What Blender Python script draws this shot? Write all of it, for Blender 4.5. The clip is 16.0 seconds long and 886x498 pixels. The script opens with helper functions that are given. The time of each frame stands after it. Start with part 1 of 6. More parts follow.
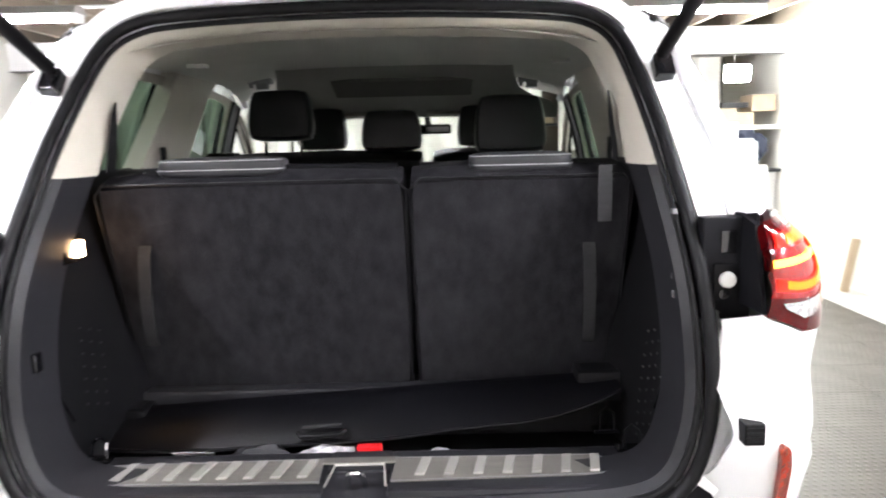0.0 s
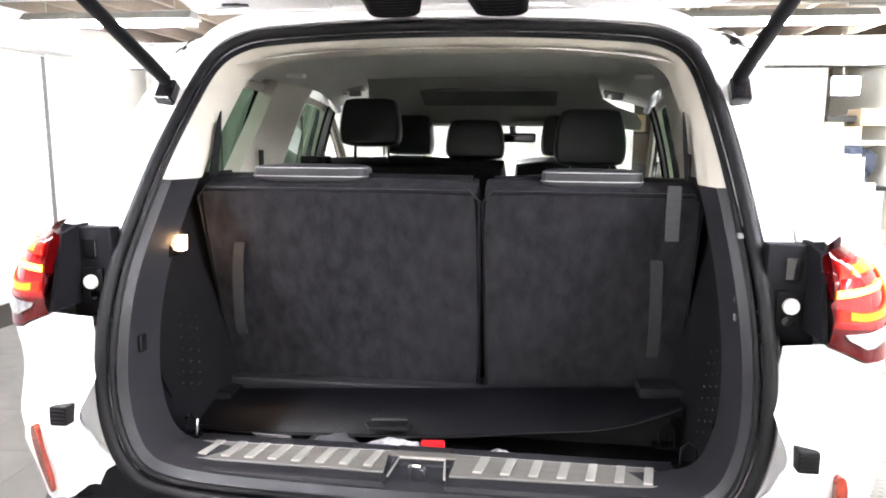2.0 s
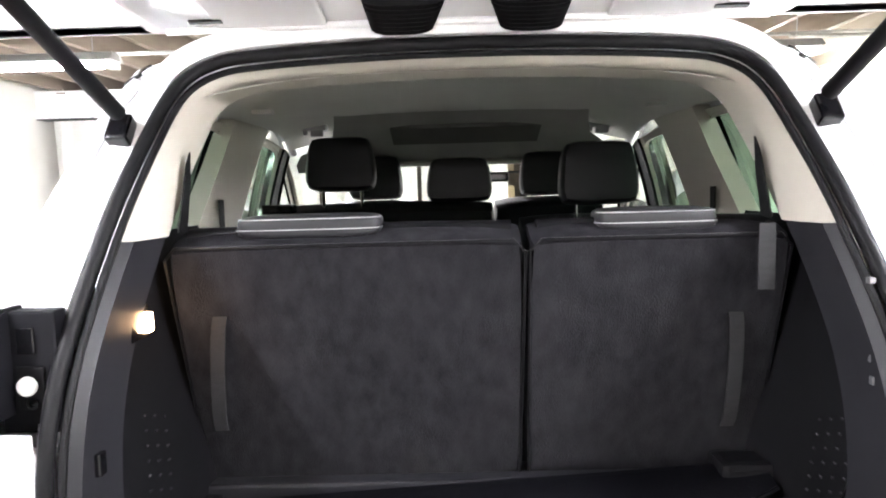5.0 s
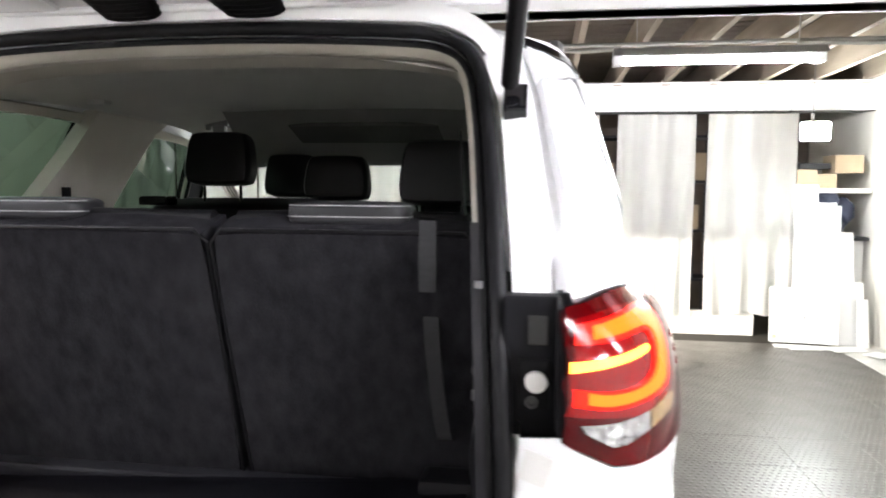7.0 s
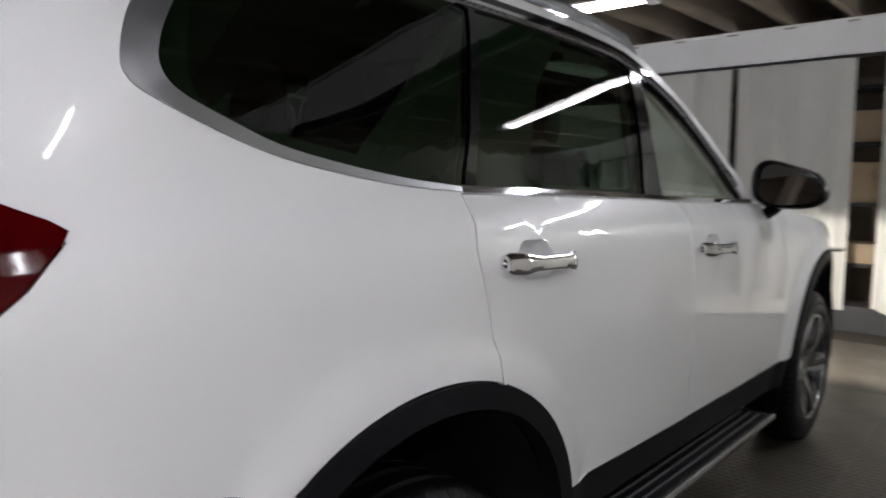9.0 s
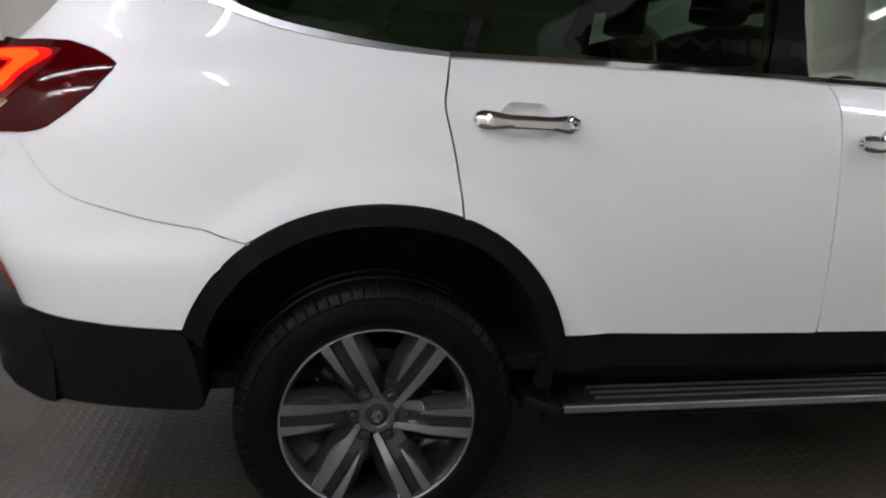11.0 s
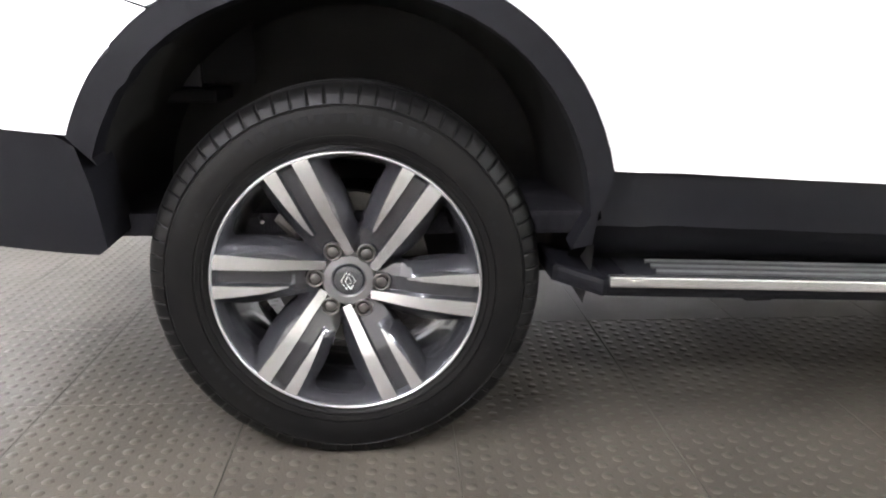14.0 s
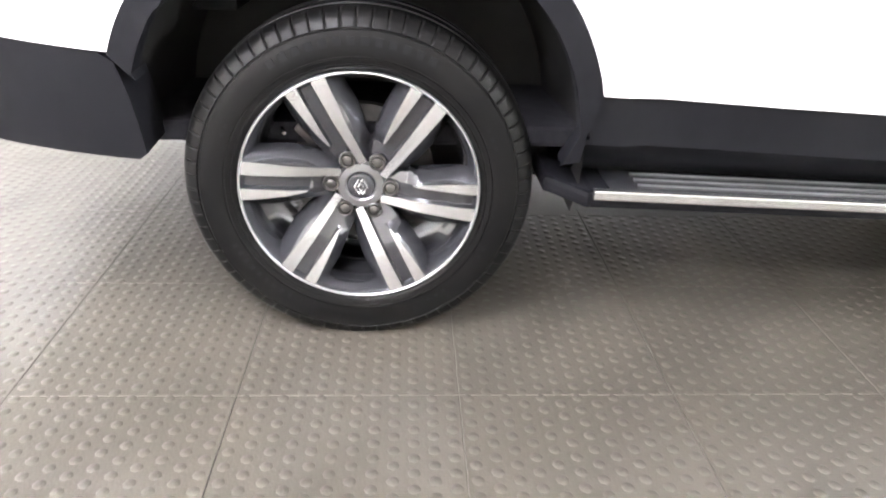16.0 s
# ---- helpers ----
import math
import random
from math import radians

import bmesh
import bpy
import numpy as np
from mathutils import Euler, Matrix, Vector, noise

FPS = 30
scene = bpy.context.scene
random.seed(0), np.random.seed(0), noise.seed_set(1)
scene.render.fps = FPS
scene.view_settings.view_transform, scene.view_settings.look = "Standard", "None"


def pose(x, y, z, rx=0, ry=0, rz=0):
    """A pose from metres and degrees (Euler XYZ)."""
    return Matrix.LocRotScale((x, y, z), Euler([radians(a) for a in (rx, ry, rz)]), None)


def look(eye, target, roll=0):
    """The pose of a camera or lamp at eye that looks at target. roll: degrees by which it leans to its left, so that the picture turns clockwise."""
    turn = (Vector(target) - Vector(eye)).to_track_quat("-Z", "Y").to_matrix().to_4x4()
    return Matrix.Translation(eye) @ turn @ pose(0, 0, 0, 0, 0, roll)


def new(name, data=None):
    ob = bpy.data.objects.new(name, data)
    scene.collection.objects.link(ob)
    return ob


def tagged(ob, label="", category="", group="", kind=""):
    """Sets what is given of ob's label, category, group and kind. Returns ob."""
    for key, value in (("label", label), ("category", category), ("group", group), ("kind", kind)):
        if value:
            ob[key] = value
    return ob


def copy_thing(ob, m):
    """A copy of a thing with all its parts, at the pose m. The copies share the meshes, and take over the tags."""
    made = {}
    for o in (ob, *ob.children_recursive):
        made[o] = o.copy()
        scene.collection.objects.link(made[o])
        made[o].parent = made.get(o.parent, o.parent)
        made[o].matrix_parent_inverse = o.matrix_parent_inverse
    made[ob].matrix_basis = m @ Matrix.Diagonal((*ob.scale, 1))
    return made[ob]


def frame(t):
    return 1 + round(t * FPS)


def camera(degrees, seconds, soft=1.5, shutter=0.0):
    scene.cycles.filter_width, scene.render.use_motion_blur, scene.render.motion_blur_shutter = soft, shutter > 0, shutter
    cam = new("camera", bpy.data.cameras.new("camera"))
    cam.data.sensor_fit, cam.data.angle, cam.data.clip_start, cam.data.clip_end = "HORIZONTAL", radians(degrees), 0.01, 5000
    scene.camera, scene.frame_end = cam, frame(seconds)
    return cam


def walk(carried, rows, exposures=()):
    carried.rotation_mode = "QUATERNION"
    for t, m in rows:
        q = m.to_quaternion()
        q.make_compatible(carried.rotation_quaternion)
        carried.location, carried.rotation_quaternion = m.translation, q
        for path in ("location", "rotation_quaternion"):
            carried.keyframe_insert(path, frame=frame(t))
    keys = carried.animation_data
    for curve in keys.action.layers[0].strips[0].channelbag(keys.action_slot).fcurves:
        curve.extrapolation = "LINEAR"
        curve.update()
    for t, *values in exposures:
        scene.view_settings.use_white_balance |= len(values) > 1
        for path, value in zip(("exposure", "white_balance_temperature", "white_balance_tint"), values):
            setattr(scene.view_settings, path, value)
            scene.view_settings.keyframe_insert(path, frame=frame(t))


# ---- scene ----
cam = camera(64.7, 16.0, 1.9, 0.4)
PATH = [
    (0, (0.192, -1.1, 1.518), (0.186, 0.874, 1.197), -1.4),
    (0.5, (0.229, -1.192, 1.542), (0.008, 0.768, 1.214), -0.1),
    (1, (0.234, -1.216, 1.549), (-0.011, 0.744, 1.235), 0.4),
    (1.5, (0.221, -1.199, 1.551), (-0.021, 0.761, 1.234), 0.5),
    (2, (0.235, -1.178, 1.551), (-0.017, 0.781, 1.235), 0.4),
    (2.5, (0.231, -1.186, 1.551), (-0.017, 0.774, 1.237), 0.4),
    (3, (0.236, -1.21, 1.557), (-0.024, 0.741, 1.202), -0.0),
    (3.5, (0.205, -1.21, 1.548), (-0.036, 0.742, 1.182), -0.1),
    (4, (0.03, -1.111, 1.549), (-0.153, 0.845, 1.17), -0.45),
    (4.2, (-0.07, -1.043, 1.546), (-0.087, 0.931, 1.228), -2.5),
    (6.3, (0.315, -0.774, 1.539), (0.234, 1.218, 1.380), 0.2),
    (6.5, (0.425, -0.766, 1.524), (0.362, 1.224, 1.341), 1.1),
    (7, (0.756, -0.746, 1.498), (0.470, 1.227, 1.331), 0.4),
    (7.5, (1.066, -0.662, 1.47), (0.643, 1.284, 1.281), 0.8),
    (8, (1.355, -0.372, 1.431), (0.714, 1.509, 1.206), -0.5),
    (8.5, (1.614, -0.089, 1.389), (0.737, 1.694, 1.164), -1.1),
    (9, (1.837, 0.182, 1.366), (0.537, 1.686, 1.15), -0.2),
    (9.5, (2.069, 0.461, 1.348), (0.45, 1.595, 1.043), 1.0),
    (10, (2.301, 0.682, 1.278), (0.494, 1.462, 0.925), 0.6),
    (12.3, (2.948, 1.172, 1.284), (1.026, 1.305, 0.748), 0.1),
    (12.5, (2.95, 1.195, 1.252), (1.022, 1.307, 0.732), -0.2),
    (13, (2.79, 1.18, 1.168), (0.869, 1.235, 0.615), 0.1),
    (13.5, (2.46, 1.192, 0.948), (0.58, 1.364, 0.289), 0.8),
    (14, (2.28, 1.199, 0.827), (0.364, 1.328, 0.269), 0.5),
    (14.5, (2.242, 1.191, 0.806), (0.318, 1.274, 0.268), 0.0),
    (15, (2.249, 1.191, 0.799), (0.329, 1.265, 0.245), 0.0),
    (15.5, (2.304, 1.192, 0.817), (0.425, 1.256, 0.135), 0.8),
    (16, (2.408, 1.2, 0.97), (0.632, 1.308, 0.057), 2.1),
]
walk(cam, [(t, look(eye, target, roll)) for t, eye, target, roll in PATH],
     [(0.0, 2.85), (0.4, 3.45), (4.2, 3.35), (6.3, 2.9), (7.0, 2.3), (7.5, 1.5), (8.0, 0.8), (8.5, 0.35), (9.0, 0.1), (10.2, 0.3), (12.3, 0.8), (13.4, 1.1), (13.7, 2.0), (14.2, 3.25), (14.6, 3.3), (15.5, 3.65), (16.0, 3.75)])

# ---- world and light ----
world = bpy.data.worlds.new("garage_surround")
scene.world = world
world.use_nodes = True
world.node_tree.nodes["Background"].inputs[0].default_value = (0.9, 0.95, 1.0, 1)
world.node_tree.nodes["Background"].inputs[1].default_value = 0.02
TUBE_POWER = 103.0


# ---- materials ----
def material(name, base=(0.8, 0.8, 0.8), rough=0.5, metal=0.0, coat=0.0, vary=0.0, scale=8.0, bump=0.0, bump_scale=200.0,
             emit=None, power=0.0, trans=0.0, spec=0.5, second=None, stretch=(1, 1, 1), random=0.0, rough_vary=0.0, ior=1.45, alpha=1.0):
    """A procedural surface: base colour varied at two scales, with fine relief."""
    m = bpy.data.materials.new(name)
    m.use_nodes = True
    nt = m.node_tree
    b = nt.nodes["Principled BSDF"]
    b.inputs["Base Color"].default_value = (*base, 1)
    b.inputs["Roughness"].default_value = rough
    b.inputs["Metallic"].default_value = metal
    b.inputs["Coat Weight"].default_value = coat
    b.inputs["Coat Roughness"].default_value = 0.02
    b.inputs["Specular IOR Level"].default_value = spec
    b.inputs["Transmission Weight"].default_value = trans
    b.inputs["IOR"].default_value = ior
    if emit:
        b.inputs["Emission Color"].default_value = (*emit, 1)
        b.inputs["Emission Strength"].default_value = power
    if not (vary or bump or random or rough_vary):
        return m
    co = nt.nodes.new("ShaderNodeTexCoord")
    mp = nt.nodes.new("ShaderNodeMapping")
    mp.inputs["Scale"].default_value = stretch
    nt.links.new(co.outputs["Object"], mp.inputs[0])
    big = nt.nodes.new("ShaderNodeTexNoise")
    big.inputs["Scale"].default_value = scale
    big.inputs["Detail"].default_value = 4
    fine = nt.nodes.new("ShaderNodeTexNoise")
    fine.inputs["Scale"].default_value = bump_scale
    fine.inputs["Detail"].default_value = 3
    for n in (big, fine):
        nt.links.new(mp.outputs[0], n.inputs["Vector"])
    both = nt.nodes.new("ShaderNodeMath")
    both.operation = "MULTIPLY_ADD"
    both.inputs[1].default_value = 0.35
    nt.links.new(fine.outputs[0], both.inputs[0])
    nt.links.new(big.outputs[0], both.inputs[2])
    src = both.outputs[0]
    if random:
        info = nt.nodes.new("ShaderNodeObjectInfo")
        add = nt.nodes.new("ShaderNodeMath")
        add.operation = "MULTIPLY_ADD"
        add.inputs[1].default_value = random
        nt.links.new(info.outputs["Random"], add.inputs[0])
        nt.links.new(src, add.inputs[2])
        src = add.outputs[0]
    if vary:
        ramp = nt.nodes.new("ShaderNodeMapRange")
        ramp.inputs[1].default_value, ramp.inputs[2].default_value = 0.35, 1.0 + random
        mix = nt.nodes.new("ShaderNodeMix")
        mix.data_type = "RGBA"
        other = second or tuple(c * (1 - vary) for c in base)
        mix.inputs[6].default_value = (*base, 1)
        mix.inputs[7].default_value = (*other, 1)
        nt.links.new(src, ramp.inputs[0])
        nt.links.new(ramp.outputs[0], mix.inputs[0])
        nt.links.new(mix.outputs[2], b.inputs["Base Color"])
    if rough_vary:
        rr = nt.nodes.new("ShaderNodeMapRange")
        rr.inputs[1].default_value, rr.inputs[2].default_value = 0.3, 0.9
        rr.inputs[3].default_value, rr.inputs[4].default_value = rough - rough_vary, rough + rough_vary
        nt.links.new(big.outputs[0], rr.inputs[0])
        nt.links.new(rr.outputs[0], b.inputs["Roughness"])
    if bump:
        bp = nt.nodes.new("ShaderNodeBump")
        bp.inputs["Strength"].default_value = 1.0
        bp.inputs["Distance"].default_value = bump
        nt.links.new(fine.outputs[0], bp.inputs["Height"])
        nt.links.new(bp.outputs[0], b.inputs["Normal"])
    return m


def glass(name, tint, rough=0.0):
    """Thin automotive pane: mirror gloss by Fresnel over a tinted see-through sheet."""
    m = bpy.data.materials.new(name)
    m.use_nodes = True
    nt = m.node_tree
    nt.nodes.remove(nt.nodes["Principled BSDF"])
    out = nt.nodes["Material Output"]
    lw = nt.nodes.new("ShaderNodeLayerWeight")
    pw = nt.nodes.new("ShaderNodeMath")
    pw.operation, pw.inputs[1].default_value = "POWER", 5.0
    fr = nt.nodes.new("ShaderNodeMath")
    fr.operation, fr.inputs[1].default_value, fr.inputs[2].default_value = "MULTIPLY_ADD", 0.88, 0.045
    nt.links.new(lw.outputs["Facing"], pw.inputs[0])
    nt.links.new(pw.outputs[0], fr.inputs[0])
    tr = nt.nodes.new("ShaderNodeBsdfTransparent")
    tr.inputs[0].default_value = (*tint, 1)
    gl = nt.nodes.new("ShaderNodeBsdfGlossy")
    gl.inputs["Roughness"].default_value = rough
    mx = nt.nodes.new("ShaderNodeMixShader")
    nt.links.new(fr.outputs[0], mx.inputs[0])
    nt.links.new(tr.outputs[0], mx.inputs[1])
    nt.links.new(gl.outputs[0], mx.inputs[2])
    nt.links.new(mx.outputs[0], out.inputs[0])
    return m


PAINT = material("white_paint", (0.80, 0.81, 0.82), 0.35, coat=1.0)
BLACK_PLASTIC = material("textured_black_plastic", (0.0075, 0.0075, 0.0095), 0.52, spec=0.12, vary=0.35, scale=20, bump=0.0004, bump_scale=900)
TRIM_PLASTIC = material("dark_trim_plastic", (0.0055, 0.0055, 0.0065), 0.55, spec=0.14, vary=0.3, scale=12, bump=0.0004, bump_scale=700)
JAMB_PLASTIC = material("grey_black_jamb_plastic", (0.0165, 0.0165, 0.0195), 0.45, spec=0.28, vary=0.25, scale=12, bump=0.0003, bump_scale=700)
GLOSS_BLACK = material("gloss_black", (0.005, 0.005, 0.006), 0.1, spec=0.35, coat=0.25)
RUBBER = material("black_rubber", (0.006, 0.006, 0.007), 0.5, spec=0.18, vary=0.3, scale=30, bump=0.0003, bump_scale=500)
TYRE = material("tyre_rubber", (0.0034, 0.0034, 0.0037), 0.42, spec=0.11, vary=0.5, scale=14, second=(0.0062, 0.0058, 0.0055), bump=0.0003, bump_scale=420, rough_vary=0.14)
CHROME = material("chrome", (0.78, 0.79, 0.8), 0.07, metal=1.0)
SATIN = material("satin_silver", (0.50, 0.51, 0.53), 0.32, metal=1.0, vary=0.12, scale=4, bump=0.0001, bump_scale=300)
MACHINED = material("machined_alloy", (0.60, 0.60, 0.61), 0.27, metal=0.95, vary=0.05, scale=30, bump=0.0001, bump_scale=800)
ALLOY_GREY = material("grey_alloy_paint", (0.055, 0.055, 0.062), 0.20, metal=0.6, coat=0.7, vary=0.2, scale=20)
ALLOY_MID = material("mid_grey_alloy", (0.25, 0.25, 0.26), 0.3, metal=0.9, vary=0.15, scale=40)
SATIN_DARK = material("dull_silver", (0.22, 0.22, 0.225), 0.45, metal=0.7, vary=0.2, scale=10)
TREAD_GREY = material("tread_grey", (0.10, 0.10, 0.103), 0.5, metal=0.5, vary=0.3, scale=10)
STEEL = material("brushed_steel", (0.60, 0.59, 0.57), 0.42, metal=0.85, vary=0.15, scale=6, bump=0.00015, bump_scale=240, stretch=(1, 30, 30))
IRON = material("brake_iron", (0.12, 0.115, 0.11), 0.5, metal=1.0, vary=0.4, scale=40)
DARK_METAL = material("underbody", (0.011, 0.0107, 0.0115), 0.7, spec=0.12, vary=0.6, scale=9, second=(0.022, 0.021, 0.020))
CARPET = material("black_carpet", (0.0068, 0.0068, 0.0082), 1.0, vary=0.5, scale=34, second=(0.0225, 0.0220, 0.0250), bump=0.002, bump_scale=320, spec=0.04, stretch=(1, 1, 0.5))
GREY_LEATHER = material("grey_leather", (0.020, 0.020, 0.0225), 0.45, spec=0.3, vary=0.25, scale=12, bump=0.0006, bump_scale=260)
LEATHER = material("black_leather", (0.0045, 0.0045, 0.0055), 0.42, spec=0.22, vary=0.25, scale=12, bump=0.0006, bump_scale=260)
SILL_STEEL = material("sill_steel", (0.20, 0.192, 0.172), 0.36, metal=0.45, spec=0.5, vary=0.3, scale=5, bump=0.0002, bump_scale=300, stretch=(1, 20, 20))
SILL_BAR = material("polished_sill_bar", (0.40, 0.39, 0.36), 0.42, metal=0.4, vary=0.15, scale=20)
PIPING = material("silver_piping", (0.34, 0.34, 0.35), 0.6, vary=0.2, scale=40)
BEIGE = material("beige_trim", (0.48, 0.455, 0.395), 0.65, spec=0.3, vary=0.08, scale=6, bump=0.0003, bump_scale=800)
HEADLINER = material("headliner_cloth", (0.62, 0.61, 0.575), 0.95, spec=0.1, vary=0.1, scale=6, bump=0.0005, bump_scale=700)
BLIND = material("grey_blind_cloth", (0.30, 0.295, 0.275), 0.9, spec=0.1, vary=0.15, scale=8, bump=0.0004, bump_scale=500)
DARK_BLIND = material("dark_blind_cloth", (0.11, 0.108, 0.10), 0.9, spec=0.1, vary=0.15, scale=8, bump=0.0004, bump_scale=500)
STRAP = material("grey_webbing", (0.028, 0.028, 0.030), 0.75, spec=0.2, vary=0.3, scale=40, bump=0.0008, bump_scale=600, stretch=(1, 1, 4))
BELT = material("black_webbing", (0.006, 0.006, 0.007), 0.7, spec=0.2, vary=0.3, scale=40, bump=0.0006, bump_scale=500)
GLASS_DARK = glass("privacy_glass", (0.098, 0.145, 0.105))
GLASS_CLEAR = glass("green_glass", (0.80, 0.86, 0.80))
LAMP_RED = material("red_lens", (0.10, 0.0010, 0.002), 0.10, spec=0.25, coat=0.15, vary=0.4, scale=30, emit=(1.0, 0.004, 0.006), power=0.03)
LAMP_DARK = material("smoked_red_lens", (0.062, 0.0006, 0.0014), 0.08, spec=0.16, coat=0.08, vary=0.6, scale=14, second=(0.028, 0.0004, 0.0008))
LAMP_GLOW = material("tail_light_glow", (0.10, 0.001, 0.001), 0.2, spec=0.15, emit=(1.0, 0.010, 0.004), power=0.9)
LAMP_HOT = material("tail_light_hot", (0.12, 0.01, 0.001), 0.2, spec=0.15, emit=(1.0, 0.075, 0.004), power=1.25)
LAMP_BAR = material("tail_light_bar", (0.2, 0.08, 0.01), 0.2, spec=0.15, emit=(1.0, 0.33, 0.03), power=2.4)
LAMP_AMBER = material("amber_lens", (0.50, 0.36, 0.17), 0.12, metal=0.7, coat=0.5, vary=0.8, scale=70, second=(0.20, 0.13, 0.06), bump=0.004, bump_scale=90)
LAMP_CLEAR = material("clear_lens", (0.42, 0.42, 0.43), 0.12, metal=0.8, coat=0.5, vary=0.85, scale=70, bump=0.004, bump_scale=90)
REFLECTOR = material("red_reflector", (0.12, 0.004, 0.003), 0.15, coat=0.4, vary=0.5, scale=90, second=(0.30, 0.030, 0.008))
MIRROR = material("mirror_silver", (0.8, 0.82, 0.84), 0.02, metal=1.0)
NYLON = material("white_nylon", (0.7, 0.7, 0.68), 0.5, vary=0.1, scale=40)
CARGO_GLOW = material("cargo_lamp_glow", (0.9, 0.8, 0.6), 0.4, emit=(1.0, 0.60, 0.30), power=13.0)
TUBE_GLOW = material("fluorescent_glow", (0.9, 0.9, 0.9), 0.4, emit=(0.985, 0.975, 1.05), power=TUBE_POWER)
FLOOD_GLOW = material("flood_lamp_glow", (0.9, 0.9, 0.9), 0.4, emit=(0.95, 1.0, 0.97), power=140.0)
WHITE_WALL = material("white_wall_paint", (0.75, 0.735, 0.69), 0.7, vary=0.10, scale=1.6, second=(0.60, 0.575, 0.51), bump=0.0015, bump_scale=60)
WHITE_STEEL = material("white_steel_paint", (0.74, 0.74, 0.73), 0.5, vary=0.08, scale=3, bump=0.0004, bump_scale=80)
# batten paint greyed to hold down the tube light on the housing
BATTEN = material("greyed_batten_paint", (0.30, 0.29, 0.27), 0.6, vary=0.3, scale=6)
SHUTTER = material("white_shutter_paint", (0.74, 0.74, 0.73), 0.5, vary=0.08, scale=2)
CURTAIN = material("white_curtain_cloth", (0.84, 0.835, 0.80), 0.8, spec=0.2, vary=0.08, scale=2.2, second=(0.74, 0.73, 0.68), bump=0.0006, bump_scale=500)
JOIST = material("raw_timber", (0.34, 0.28, 0.22), 0.8, vary=0.4, scale=3, bump=0.0015, bump_scale=60, stretch=(4, 0.5, 4), random=0.2)
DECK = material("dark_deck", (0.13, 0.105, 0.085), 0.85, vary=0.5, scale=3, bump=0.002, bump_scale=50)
CONDUIT = material("galvanised_conduit", (0.5, 0.49, 0.46), 0.45, metal=0.6, vary=0.3, scale=8)
FLOOR_RUBBER = material("grey_rubber_tile", (0.072, 0.0632, 0.0515), 0.37, spec=0.48, vary=0.55, scale=4, second=(0.034, 0.0302, 0.0248), bump=0.0006, bump_scale=160, random=0.1, rough_vary=0.08)
CONCRETE = material("floor_concrete", (0.30, 0.29, 0.27), 0.6, vary=0.3, scale=2.5, bump=0.001, bump_scale=90)
SEAM_DIRT = material("seam_dirt", (0.050, 0.045, 0.037), 0.9, spec=0.1, vary=0.5, scale=30)
WHITE_FLOOR = material("worn_white_floor_paint", (0.55, 0.54, 0.51), 0.6, vary=0.35, scale=5, second=(0.33, 0.32, 0.29), bump=0.001, bump_scale=90)
CARD = material("brown_cardboard", (0.40, 0.31, 0.21), 0.8, vary=0.2, scale=6, bump=0.0006, bump_scale=120)
WHITE_CARD = material("white_board", (0.72, 0.72, 0.70), 0.7, vary=0.1, scale=5, bump=0.0004, bump_scale=120, random=0.1)
DARK_BOX = material("dark_storage", (0.015, 0.015, 0.018), 0.6, vary=0.3, scale=8)
BAG_BLUE = material("dark_blue_cloth", (0.03, 0.035, 0.06), 0.9, vary=0.4, scale=9, bump=0.002, bump_scale=60)
BLUE_PLASTIC = material("blue_plastic", (0.008, 0.022, 0.07), 0.4, vary=0.2, scale=10)
INK = material("grey_print", (0.12, 0.12, 0.12), 0.7)
RED_PLASTIC = material("red_plastic", (0.55, 0.015, 0.02), 0.35, vary=0.15, scale=20)
CLEAR_BAG = material("milky_plastic_bag", (0.5, 0.5, 0.52), 0.25, vary=0.5, scale=30, second=(0.1, 0.1, 0.11), bump=0.003, bump_scale=60)
COVER_VINYL = material("black_vinyl", (0.0026, 0.0026, 0.0036), 0.36, spec=0.15, vary=0.3, scale=10, bump=0.0006, bump_scale=160)
PAPER = material("white_paper", (0.75, 0.75, 0.74), 0.8)


# ---- building helpers ----
from mathutils import geometry


def part(name, bm, mat, parent=None, label="", smooth=False):
    """Links a bmesh as one mesh object under a thing or a part."""
    me = bpy.data.meshes.new(name)
    bm.to_mesh(me)
    bm.free()
    me.materials.append(mat)
    if smooth:
        for f in me.polygons:
            f.use_smooth = True
        me.set_sharp_from_angle(angle=radians(38))
    ob = new(name, me)
    if parent:
        ob.parent = parent
    if label:
        ob["label"] = label
    return ob


def thing(name, label, category, at=(0, 0, 0), group="", kind=""):
    ob = new(name)
    ob.location = at
    ob.empty_display_size = 0.1
    return tagged(ob, label, category, group, kind)


def add_box(bm, x0, x1, y0, y1, z0, z1, bevel=0.0, m=None):
    made = bmesh.ops.create_cube(bm, size=1)["verts"]
    for v in made:
        v.co = Vector(((x0 + x1) / 2 + v.co.x * (x1 - x0), (y0 + y1) / 2 + v.co.y * (y1 - y0), (z0 + z1) / 2 + v.co.z * (z1 - z0)))
    if bevel:
        edges = list({e for v in made for e in v.link_edges})
        r = bmesh.ops.bevel(bm, geom=edges, offset=bevel, segments=2, affect="EDGES", profile=0.6)
        made = list({v for f in r["faces"] for v in f.verts} | {v for v in made if v.is_valid})
    if m is not None:
        for v in made:
            v.co = m @ v.co
    return made


def box(x0, x1, y0, y1, z0, z1, bevel=0.0, m=None):
    bm = bmesh.new()
    add_box(bm, x0, x1, y0, y1, z0, z1, bevel, m)
    return bm


